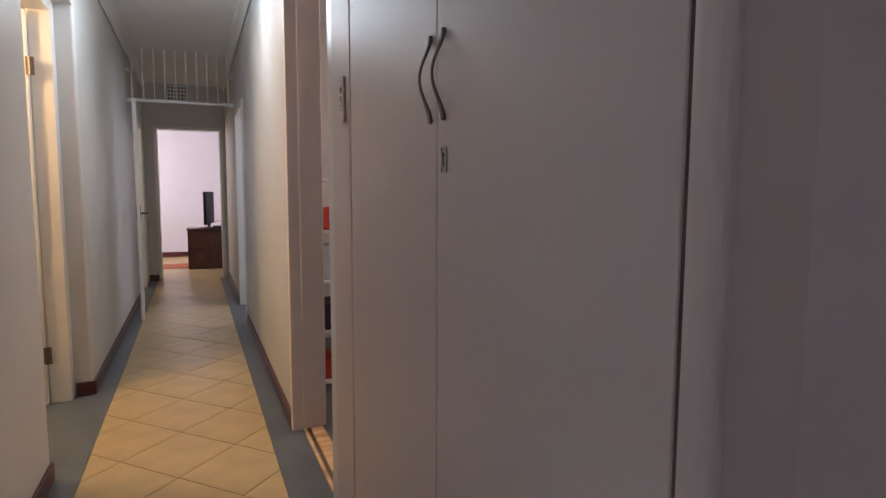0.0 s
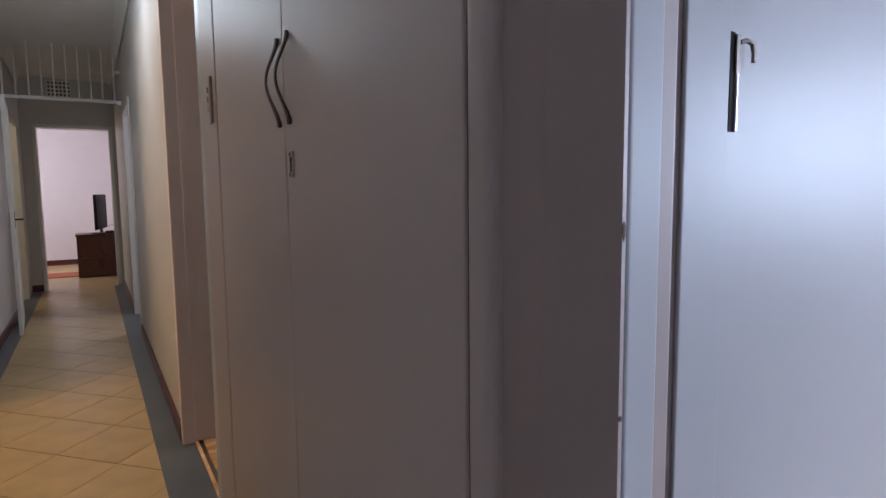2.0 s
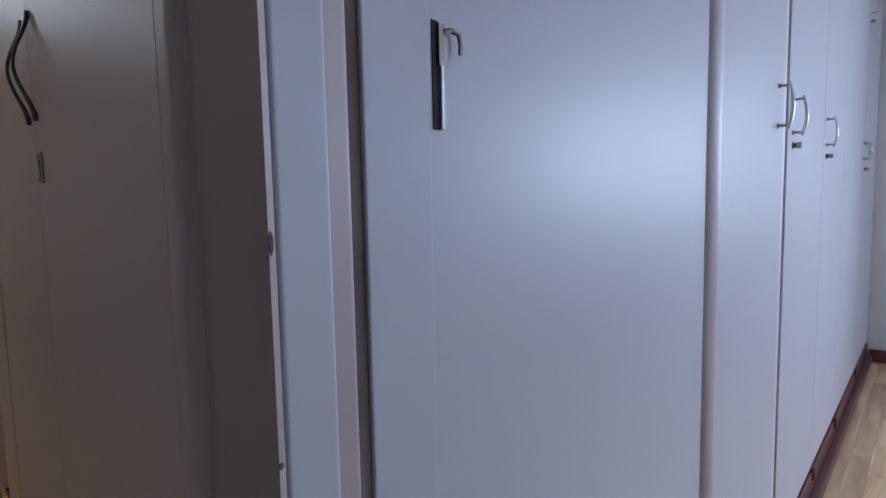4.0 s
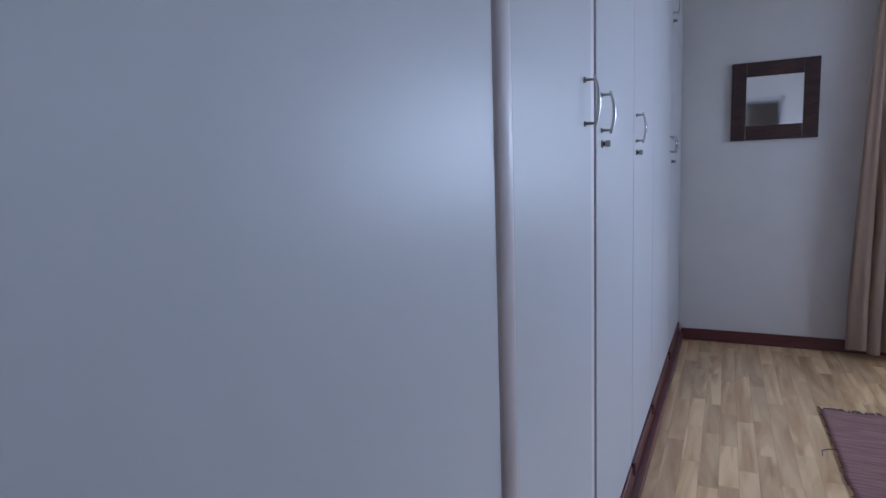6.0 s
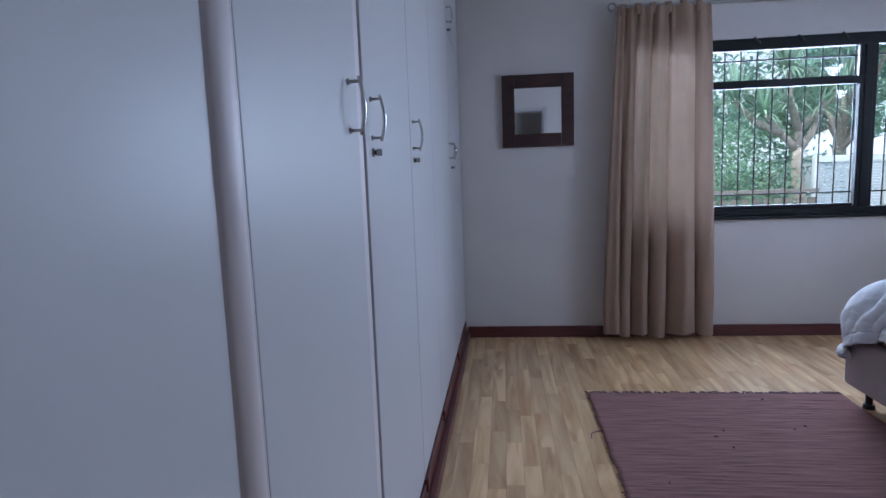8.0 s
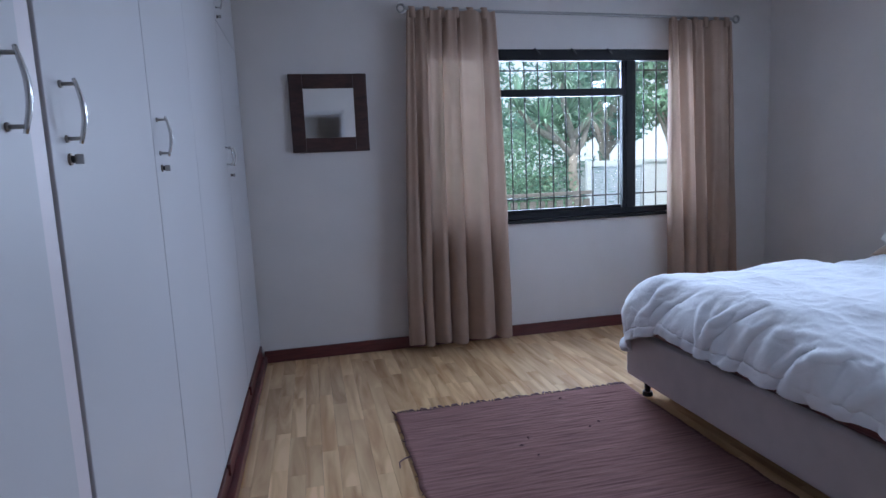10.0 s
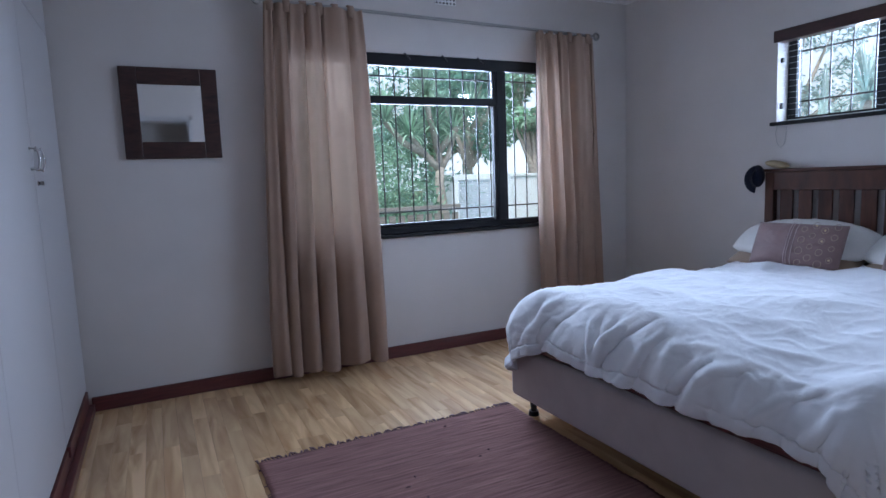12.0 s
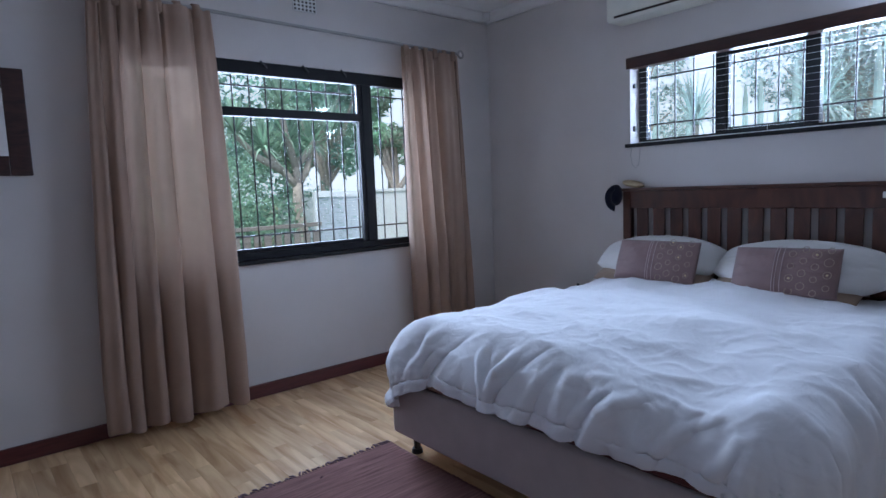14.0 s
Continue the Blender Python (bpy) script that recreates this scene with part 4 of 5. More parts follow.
def duvet():
    t = thing("duvet", (ox, oy, 0.6), "rumpled white duvet hanging over the foot and sides of the bed", "bedding")
    cx0, cx1, cy0, cy1 = BX0 + 0.12, BX1 - 0.165, -4.0, BF - 0.14
    r, hang = 0.195, 0.50
    nx, ny = 230, 250
    bm = bmesh.new()
    X0, X1, Y0, Y1 = cx0 - hang, cx1 + hang, cy0 - 0.10, cy1 + hang
    grid = []
    rnd = random.Random(31)
    creases = [(rnd.uniform(-0.95, 0.95), rnd.uniform(-0.55, 0.55), rnd.uniform(0.017, 0.042), rnd.uniform(0.012, 0.034) * rnd.choice((1, 1, -0.7)), rnd.uniform(0.03, 0.22)) for _ in range(34)]
    for j in range(ny + 1):
        row = []
        for i in range(nx + 1):
            px, py = X0 + (X1 - X0) * i / nx, Y0 + (Y1 - Y0) * j / ny
            qx, qy = min(max(px, cx0), cx1), min(max(py, cy0), cy1)
            dx, dy = px - qx, py - qy
            L = math.hypot(dx, dy)
            lim = hang
            lo = 0.035 * noise.noise(Vector((px * 1.7, py * 1.7, 3.0))) + 0.018 * math.sin(px * 5.2 + 0.6)
            if dy > 0.02:
                e = (px - BX0) / (BX1 - BX0)
                lo += -0.165 * min(1.0, dy / 0.25) * max(0.0, min(1, (0.95 - e) * 5)) * max(0.0, min(1, (e + 0.12) * 6))
            if dx < -0.02:
                lo += 0.07 * min(1.0, -dx / max(L, 1e-6)) ** 2
            if L > lim:
                L2 = lim
            else:
                L2 = L
            L2 = L2 * (1 + lo / hang) if L2 > 0 else 0
            out, down = roll(L2, r)
            ux, uy = (dx / L, dy / L) if L > 1e-6 else (0, 0)
            k = min(1, down / 0.3)
            s = px * (1 if abs(uy) > 0.5 else 0) + py * (1 if abs(ux) >= 0.5 else 0)
            sx = s + 0.25 * (L2 - 0.2) * noise.noise(Vector((s * 1.3, 2, 0)))
            out += k * (0.020 * noise.noise(Vector((sx * 4.5, 1, L * 1.5))) + 0.016 * noise.noise(Vector((sx * 13, 5, L * 3)))) * (1 if L else 0)
            out += k * (0.020 * max(0, 1 - 3.2 * abs(noise.noise(Vector((sx * 5.5, L * 1.6, 7))))) ** 2 + 0.018 * (L / hang) ** 2 * noise.noise(Vector((sx * 16, L * 2, 11)))) if L else 0
            out -= 0.007 * math.exp(-((hang - L - 0.075) / 0.008) ** 2) if L else 0
            out += 0.004 * k * math.sin(sx * 150 + 4 * noise.noise(Vector((sx * 5, 0, 0)))) * math.exp(-((hang - L - 0.085) / 0.03) ** 2)
            if L:
                sc = s - (ox if abs(uy) > 0.5 else oy)
                for s0, sl, w_, a_, l0 in creases:
                    q_ = (sc - s0 - sl * (L - l0)) / w_
                    if abs(q_) < 3 and L > l0 * 0.5:
                        out += (1 - min(1, 2.2 * min(abs(ux), abs(uy)))) * a_ * math.exp(-q_ * q_) * min(1, (L - l0 * 0.5) / 0.12)
            out = min(out, r + 0.012 + 0.016 * k)
            x, y = qx + ux * out, qy + uy * out
            z = 0.70 - down
            crown = 0.022 * math.sin(math.pi * min(1, max(0, (qx - cx0) / (cx1 - cx0)))) * math.sin(math.pi * min(1, max(0.02, (cy1 - qy) / (cy1 - cy0))))
            z += crown
            top = 1 - k
            p = Vector((px, py, 0))
            w = noise.noise(p * 2.1) * 0.5
            q = Vector((px + w * 0.25, py + w * 0.25, 0))
            rid = (1 - abs(noise.noise(q * 4.2 + Vector((7, 3, 0))) * 2.2)) 
            rid2 = (1 - abs(noise.noise(Vector((q.x * 11, q.y * 6, 5))) * 2.4))
            h = 0.062 * noise.noise(p * 1.9 + Vector((0, 0, 9))) + 0.022 * noise.noise(p * 4.2) + 0.009 * max(0, rid) ** 2 + 0.005 * max(0, rid2) ** 4 + 0.001 * noise.noise(p * 22)
            z += h * (0.35 + 0.65 * top) - 0.01
            rad = h * 0.7 * k
            x += ux * rad
            y += uy * rad
            row.append(bm.verts.new((x - ox, y - oy, z - 0.6)))
        grid.append(row)
    for a, b in zip(grid, grid[1:]):
        for i in range(nx):
            bm.faces.new((a[i], a[i + 1], b[i + 1], b[i]))
    js = ny - round(0.078 / ((Y1 - Y0) / ny))
    seam = [grid[js][i].co + Vector((0, 0.0015, 0)) for i in range(round(0.12 * nx), round(0.88 * nx), 1)]
    part("hem_seam", tube(seam, 0.0022, seg=5), M_DUVET, t, "stitched hem seam")
    ob = part("cover", bm, M_DUVET, t, smooth=True)
    so = ob.modifiers.new("thick", "SOLIDIFY")
    so.thickness, so.offset = 0.018, -1


duvet()

# headboard
hb = thing("headboard", (-2.267, YH + 0.035, -0.0), "dark red-brown wooden slatted headboard behind the bed", "headboard")
W2 = 0.893
part("top_rail", box(-W2, W2, -0.018, 0.022, 1.155, 1.275, bevel=0.004), M_HEAD, hb)
part("cap", box(-W2 - 0.015, W2 + 0.015, -0.026, 0.032, 1.276, 1.296, bevel=0.005), M_HEAD, hb)
part("bottom_rail", box(-W2 + 0.06, W2 - 0.06, -0.012, 0.012, 0.55, 0.68, bevel=0.003), M_HEAD, hb)
for s in (-1, 1):
    part("post", box(s * W2, s * (W2 - 0.06), -0.022, 0.026, 0, 1.275, bevel=0.004), M_HEAD, hb)
n = 13
pitch = 0.1255
for k in range(n):
    x = pitch * (k - (n - 1) / 2)
    part("slat", box(x - 0.0435, x + 0.0435, -0.008, 0.008, 0.68, 1.155, bevel=0.003, seg=1), M_HEAD, hb)


def cushion_mesh(w, h, t, seed, nu=56, nv=40, taper=0.13):
    bm = bmesh.new()
    sheets = []
    for s in (1, -1):
        rows = []
        for j in range(nv + 1):
            v = -1 + 2 * j / nv
            row = []
            for i in range(nu + 1):
                u = -1 + 2 * i / nu
                e = max(0.0, (1 - abs(u) ** 3) * (1 - abs(v) ** 3)) ** 0.52
                pin = 1 - 0.10 * (v * v) * (1 - abs(u)) - 0.0
                pin2 = 1 - taper * abs(u) ** 2.4 * (1 - abs(v) if taper < 0.3 else 1)
                wr = 0.006 * noise.noise(Vector((u * 3, v * 3, seed + s))) + 0.004 * noise.noise(Vector((u * 9, v * 7, seed + 2 * s)))
                row.append(bm.verts.new((w / 2 * u * pin, s * (t / 2 * e + wr * e), h / 2 * v * pin2)))
            rows.append(row)
        for a, b in zip(rows, rows[1:]):
            for i in range(nu):
                bm.faces.new((a[i], a[i + 1], b[i + 1], b[i]))
        sheets.append(rows)
    bmesh.ops.remove_doubles(bm, verts=bm.verts, dist=0.0008)
    return bm


def pillow(name, x, y, z, w, h, t, lean, rz, mat, label, seed, taper=0.13):
    p = new(name)
    p.matrix_world = pose(x, y, z, lean, 0, rz)
    tagged(p, label, "pillow", "pillows on the bed")
    part("cover", cushion_mesh(w, h, t, seed, taper=taper), mat, p, smooth=True)
    return p


pillow("pillow", -1.74, -4.02, 0.765, 0.74, 0.42, 0.14, 72, 3, M_TAUPE, "taupe pillow lying flat under the white one", 1)
pillow("pillow", -2.53, -4.02, 0.765, 0.74, 0.42, 0.14, 72, -2, M_TAUPE, "taupe pillow lying flat under the white one", 2)
pillow("pillow", -1.74, -4.03, 0.84, 0.80, 0.42, 0.17, 60, 4, M_PILLOW, "plump white pillow leaning on the headboard", 3, 0.5)
pillow("pillow", -2.57, -4.03, 0.84, 0.88, 0.44, 0.17, 60, -3, M_PILLOW, "plump white pillow leaning on the headboard", 4, 0.5)


def deco(x, y, z, rz, seed, roll_, label):
    c = new("cushion")
    c.matrix_world = pose(x, y, z, 24, roll_, rz)
    tagged(c, label, "cushion", "decorative cushions")
    part("cover", cushion_mesh(0.53, 0.27, 0.12, seed), M_MAUVE, c, smooth=True)
    rnd = random.Random(seed)

    def surf(u, v):
        return 0.061 * max(0.0, (1 - abs(u) ** 3) * (1 - abs(v) ** 3)) ** 0.52

    for u in (0.12, 0.17, 0.26):
        pts = [(-u * 0.28 + 0.06, surf(-u + 0.2, v) + 0.0035, 0.145 * v) for v in (k / 10 for k in range(-9, 10))]
        part("ribbon", tube(pts, 0.0020, seg=5), M_RIBBON, c)
    for a in range(4):
        for b in range(4):
            u, v = -0.20 - 0.2 * a, -0.72 + 0.46 * b + (0.12 if a % 2 else -0.08)
            if abs(v) > 0.85:
                continue
            r = rnd.uniform(0.015, 0.022)
            ring = [(u * 0.28 + r * math.cos(t), surf(u, v) + 0.003, v * 0.145 + r * math.sin(t)) for t in (2 * math.pi * q / 12 for q in range(13))]
            part("ring_motif", tube(ring, 0.0018, seg=5), M_MOTIF, c)
            if rnd.random() < 0.25:
                part("sequin", cyl((u * 0.28, surf(u, v) + 0.001, v * 0.145), (u * 0.28, surf(u, v) + 0.005, v * 0.145), 0.006, seg=8), M_GOLD, c)


deco(-1.81, -3.87, 0.84, 2, 11, 0, "mauve satin cushion with ribbons and gold ring motifs")
deco(-2.55, -3.86, 0.835, -3, 12, 2, "mauve satin cushion with ribbons and gold ring motifs")

# cap and hat on the headboard post, things beside the bed
cap = thing("cap", (-1.355, YH + 0.06, 1.25), "black cap hanging on the headboard post", "cap", rz=35)
bm = bmesh.new()
bmesh.ops.create_uvsphere(bm, u_segments=20, v_segments=12, radius=0.056, matrix=Matrix.Translation((0.03, 0, 0)) @ Matrix.Diagonal((0.8, 0.9, 1.35, 1)))
M_NAVY = cloth("navy_cap_cloth", (0.012, 0.014, 0.03))
part("crown", bm, M_NAVY, cap, smooth=True)
bm = bmesh.new()
rows = [[bm.verts.new((0.03 + (0.035 + 0.045 * q) * math.cos(t), 0.03 + 0.04 * q, (0.05 + 0.045 * q) * math.sin(t) - 0.02)) for t in (radians(a) for a in range(-80, 81, 16))] for q in (0, 0.5, 1)]
for a, b in zip(rows, rows[1:]):
    for i in range(10):
        bm.faces.new((a[i], a[i + 1], b[i + 1], b[i]))
ob = part("peak", bm, M_NAVY, cap, smooth=True)
ob.modifiers.new("thick", "SOLIDIFY").thickness = 0.004
for k in range(3):
    part("emblem_bar", box(0.066, 0.072, -0.03 + 0.02 * k, -0.018 + 0.02 * k, -0.02, 0.012), M_WHITEPLASTIC, cap)
hat = thing("straw_peak", (-1.45, YH + 0.05, 1.325), "tan flat peak lying on top of the headboard", "hat", rz=-14)
bm = bmesh.new()
bmesh.ops.create_uvsphere(bm, u_segments=20, v_segments=10, radius=0.1, matrix=Matrix.Rotation(radians(-10), 4, "Y") @ Matrix.Diagonal((0.95, 0.5, 0.24, 1)))
part("brim", bm, material("tan_straw", (0.36, 0.27, 0.16), 0.8, vary=0.15, scale=40), hat, smooth=True)

nt_ = thing("bedside_table", (-1.0, -4.04, 0), "small dark bedside table beside the bed", "table")
part("top", box(-0.2, 0.2, -0.19, 0.19, 0.42, 0.45, bevel=0.004), M_HEAD, nt_)
for sx in (-0.17, 0.17):
    for sy in (-0.16, 0.16):
        part("leg", box(sx - 0.018, sx + 0.018, sy - 0.018, sy + 0.018, 0, 0.42, bevel=0.003), M_HEAD, nt_)
tag_ = thing("paper_tag", (-2.905, -4.185, 1.225), "small white paper tag stuck on the dark headboard", "tag")
part("sheet", box(-0.009, 0.009, -0.008, -0.004, -0.016, 0.016), M_WHITEPLASTIC, tag_)
bo = thing("small_bottle", (-1.13, -3.98, 0.45), "small black bottle on the bedside table", "bottle")
part("body", add_cyl(cyl((0, 0, 0), (0, 0, 0.12), 0.022, seg=14), (0, 0, 0.12), (0, 0, 0.165), 0.010, seg=10), M_BLACK, bo)

# ---- rug ----
rug = thing("rug", (-2.15, -1.495, 0.0), "mauve-brown woven rag rug with a knotted fringe on the laminate floor", "rug")
bm = bmesh.new()
nx, ny = 60, 184
hx, hy = 0.92, 0.70
g = [[bm.verts.new((-hx + 2 * hx * j / ny * 1.0 + 0.010 * noise.noise(Vector((i * 0.09, j * 0.3, 1))), -hy + 2 * hy * i / nx + 0.012 * noise.noise(Vector((i * 0.2, j * 0.08, 5))), 0.011 + 0.0020 * math.sin(j * 2.1 + 2 * noise.noise(Vector((i * 0.12, j * 0.07, 3)))) + 0.003 * noise.noise(Vector((i * 0.25, j * 0.6, 2))))) for i in range(nx + 1)] for j in range(ny + 1)]
for a, b in zip(g, g[1:]):
    for i in range(nx):
        bm.faces.new((a[i], a[i + 1], b[i + 1], b[i]))
ob = part("weave", bm, M_RUG, rug, smooth=True)
so = ob.modifiers.new("thick", "SOLIDIFY")
so.thickness, so.offset = 0.008, -1
rnd = random.Random(5)
bm = bmesh.new()
for k in range(78):
    y = -hy + 2 * hy * k / 77
    L_ = rnd.uniform(0.020, 0.048)
    a = rnd.uniform(-0.6, 0.6)
    for s in (1, -1):
        add_tube(bm, [(s * (hx - 0.006), y, 0.011), (s * (hx + L_ * 0.5), y + a * L_ * 0.4, 0.011), (s * (hx + L_), y + a * L_, 0.005)], [0.0045, 0.0055, 0.003], seg=5)
part("fringe", bm, M_FRINGE, rug, kind="stuff")
bm = bmesh.new()
add_tube(bm, [(0.42, hy - 0.02, 0.008), (0.40, hy + 0.03, 0.012), (0.36, hy + 0.06, 0.018), (0.33, hy + 0.062, 0.006)], 0.003, seg=5)
for k in range(40):
    x = rnd.uniform(-hx, hx)
    add_tube(bm, [(x, hy - 0.004, 0.010), (x + rnd.uniform(-0.01, 0.01), hy + rnd.uniform(0.004, 0.014), 0.006)], 0.002, seg=4)
for k in range(10):
    x, y, a = rnd.uniform(-0.85, 0.85), rnd.uniform(-0.6, 0.6), rnd.uniform(0, 3.1)
    q = rnd.uniform(0.008, 0.022)
    add_tube(bm, [(x, y, 0.010), (x + q * 0.5 * math.cos(a), y + q * 0.5 * math.sin(a), 0.0155), (x + q * math.cos(a), y + q * math.sin(a), 0.011)], 0.0035, seg=5)
part("loose_threads", bm, M_FRINGE, rug, kind="stuff")

# ---- garden ----
def leafy(name, hue, n_tint=0.35):
    mt = material(name, hue, 0.5, vary=0.5, scale=1.5, spec=0.4)
    nt = mt.node_tree
    b, o = nt.nodes["Principled BSDF"], nt.nodes["Material Output"]
    ge, hs, mr = nt.nodes.new("ShaderNodeNewGeometry"), nt.nodes.new("ShaderNodeHueSaturation"), nt.nodes.new("ShaderNodeMapRange")
    mr.inputs[3].default_value, mr.inputs[4].default_value = 0.55, 1.45
    nt.links.new(ge.outputs["Random Per Island"], mr.inputs[0])
    nt.links.new(mr.outputs[0], hs.inputs["Value"])
    nt.links.new(b.inputs["Base Color"].links[0].from_socket, hs.inputs["Color"])
    nt.links.new(hs.outputs[0], b.inputs["Base Color"])
    t, mx = nt.nodes.new("ShaderNodeBsdfTranslucent"), nt.nodes.new("ShaderNodeMixShader")
    nt.links.new(hs.outputs[0], t.inputs[0])
    mx.inputs[0].default_value = 0.35
    nt.links.new(b.outputs[0], mx.inputs[1])
    nt.links.new(t.outputs[0], mx.inputs[2])
    nt.links.new(mx.outputs[0], o.inputs[0])
    return mt


M_LEAF = leafy("shrub_leaf", (0.26, 0.44, 0.32))
M_LEAF2 = leafy("dark_leaf", (0.20, 0.37, 0.31))
# leaf colour paled and blued to stand for hazy outdoor glare
M_GLARELEAF = leafy("glare_washed_leaf", (0.46, 0.60, 0.60))
M_BLADE = leafy("long_blade_leaf", (0.34, 0.50, 0.40))
M_BARK = material("pale_bark", (0.42, 0.38, 0.34), 0.9, vary=0.3, scale=20, bump=0.6, bump_scale=40)


def leaf_cloud(parent, name, blobs, count, size, mat, seed):
    """Many small leaves in uneven clumps."""
    rnd = random.Random(seed)
    verts, faces = [], []
    for c, r in blobs:
        for _ in range(int(count * r[0] * r[2])):
            d = Vector((rnd.gauss(0, 1), rnd.gauss(0, 1), rnd.gauss(0, 1))).normalized() * rnd.uniform(0.5, 1.0) ** 0.6
            d *= 1 + 0.25 * noise.noise(Vector((d.x * 3 + seed, d.y * 3, d.z * 3)))
            p = Vector((c[0] + d.x * r[0], c[1] + d.y * r[1], c[2] + d.z * r[2]))
            e = Euler((rnd.uniform(-1, 1), rnd.uniform(-1, 1), rnd.uniform(0, 6.3))).to_matrix()
            s = size * rnd.uniform(0.6, 1.4)
            k = len(verts)
            for a, b, q in ((-0.9, 0, 0), (0, 0.38, 0.1), (1, 0, -0.1), (0, -0.38, 0.1)):
                verts.append(p + e @ Vector((a * s, b * s, q * s)))
            faces.append((k, k + 1, k + 2, k + 3))
    me = bpy.data.meshes.new(name)
    me.from_pydata(verts, [], faces)
    me.materials.append(mat)
    ob = new(name, me)
    ob.parent = parent
    return ob


def blade_crown(parent, at, n, length, width, seed, mat=None, droop=1.0, up=0.3):
    """A rosette of long drooping strap leaves."""
    rnd = random.Random(seed)
    verts, faces = [], []
    for _ in range(n):
        az, el = rnd.uniform(0, 6.283), rnd.uniform(-0.2, 1.4)
        L_ = length * rnd.uniform(0.7, 1.1)
        d = Vector((math.cos(az) * math.cos(el), math.sin(az) * math.cos(el), math.sin(el) + up))
        sd = Vector((-math.sin(az), math.cos(az), 0))
        k0 = len(verts)
        for q in range(6):
            u = q / 5
            p = Vector(at) + d * L_ * u + Vector((0, 0, -droop * L_ * u * u * (0.75 - 0.3 * el)))
            w = width * (0.5 + 1.2 * u if u < 0.4 else 1.0 - 0.98 * (u - 0.4) / 0.6)
            verts += [p - sd * w, p + sd * w]
        for q in range(5):
            a = k0 + 2 * q
            faces.append((a, a + 1, a + 3, a + 2))
    me = bpy.data.meshes.new("crown")
    me.from_pydata(verts, [], faces)
    me.materials.append(mat or M_BLADE)
    ob = new("crown", me)
    ob.parent = parent
    return ob


tree = thing("dracaena_tree", (4.4, -4.66, -0.25), "tall dracaena tree with a pale trunk and long drooping leaves", "tree")
part("trunk", tube([(0, 0, 0), (0.02, 0.05, 0.9), (-0.02, 0.14, 1.5), (0, 0.10, 1.75)], [0.12, 0.10, 0.075, 0.07]), M_BARK, tree, smooth=True)
limbs = [((0, 0.10, 1.7), (0, 0.34, 1.95), (0.0, 0.60, 2.25)), ((0, 0.10, 1.7), (0, 0.12, 2.0), (0.1, 0.16, 2.35)), ((0, 0.10, 1.72), (0, -0.06, 1.95), (0.1, -0.22, 2.30)), ((0, 0.12, 2.0), (0, -0.2, 2.35), (0, -0.5, 2.5)), ((0, 0.34, 1.95), (0.0, 0.72, 2.15), (0.0, 1.0, 2.45)), ((0, 0.12, 2.0), (0, 0.25, 2.5), (0, 0.3, 2.85))]
for k, l in enumerate(limbs):
    part("limb", tube(l, [0.06, 0.05, 0.035]), M_BARK, tree, smooth=True)
    blade_crown(tree, l[-1], 110, 0.62, 0.019, 20 + k, droop=0.75)

shrubs = [("shrub", (3.7, -3.45, -0.25), [((0, 0, 0.7), (0.5, 0.7, 0.75)), ((0.1, 0.4, 1.35), (0.5, 0.6, 0.65)), ((0.2, -0.4, 1.15), (0.45, 0.5, 0.55)), ((0.4, 0.1, 1.75), (0.4, 0.5, 0.4))], 3200, 0.04, M_LEAF, "bushy bright green shrub in the garden"),
          ("shrub", (5.0, -2.95, -0.25), [((0, 0, 1.0), (0.8, 1.0, 1.1)), ((0.2, 0.4, 1.7), (0.6, 0.8, 0.8)), ((0.3, -1.2, 1.5), (0.7, 0.9, 0.8))], 2200, 0.05, M_LEAF, "bushy bright green shrub in the garden"),
          ("shrub", (5.6, -5.0, -0.25), [((0, 0, 0.9), (0.9, 1.1, 1.05)), ((0.8, 0.9, 1.5), (0.9, 1.0, 0.9))], 2200, 0.05, M_LEAF2, "dark green shrub behind the garden tree")]
for nm, at, blobs, cnt, sz, mt, lab in shrubs:
    t = thing(nm, at, lab, "shrub")
    part("stem", tube([(0, 0, 0), (0.03, 0.02, 0.5), (0, 0.05, 1.0)], [0.04, 0.03, 0.015]), M_BARK, t)
    leaf_cloud(t, "foliage", blobs, cnt, sz, mt, int(at[0] * 10))


def tree_far(at, h, spread, seed, mat, label, dens=150):
    t = thing("tree", at, label, "tree")
    rnd = random.Random(seed)
    part("trunk", tube([(0, 0, 0), (0.1, 0.05, h * 0.4), (0, 0.1, h * 0.75)], [0.16, 0.12, 0.05]), M_BARK, t, smooth=True)
    blobs = []
    for k in range(9):
        a, q = rnd.uniform(0, 6.28), rnd.uniform(0.1, 0.75) * spread
        c = (math.cos(a) * q, math.sin(a) * q, h * rnd.uniform(0.5, 0.95))
        blobs.append((c, (spread * rnd.uniform(0.28, 0.45),) * 2 + (spread * rnd.uniform(0.22, 0.36),)))
        part("limb", tube([(0, 0.05, h * 0.4), (c[0] * 0.5, c[1] * 0.5, (h * 0.4 + c[2]) / 2), c], [0.07, 0.045, 0.015], seg=6), M_BARK, t)
    leaf_cloud(t, "foliage", blobs, dens, 0.09 if mat is not M_GLARELEAF else 0.055, mat, seed)


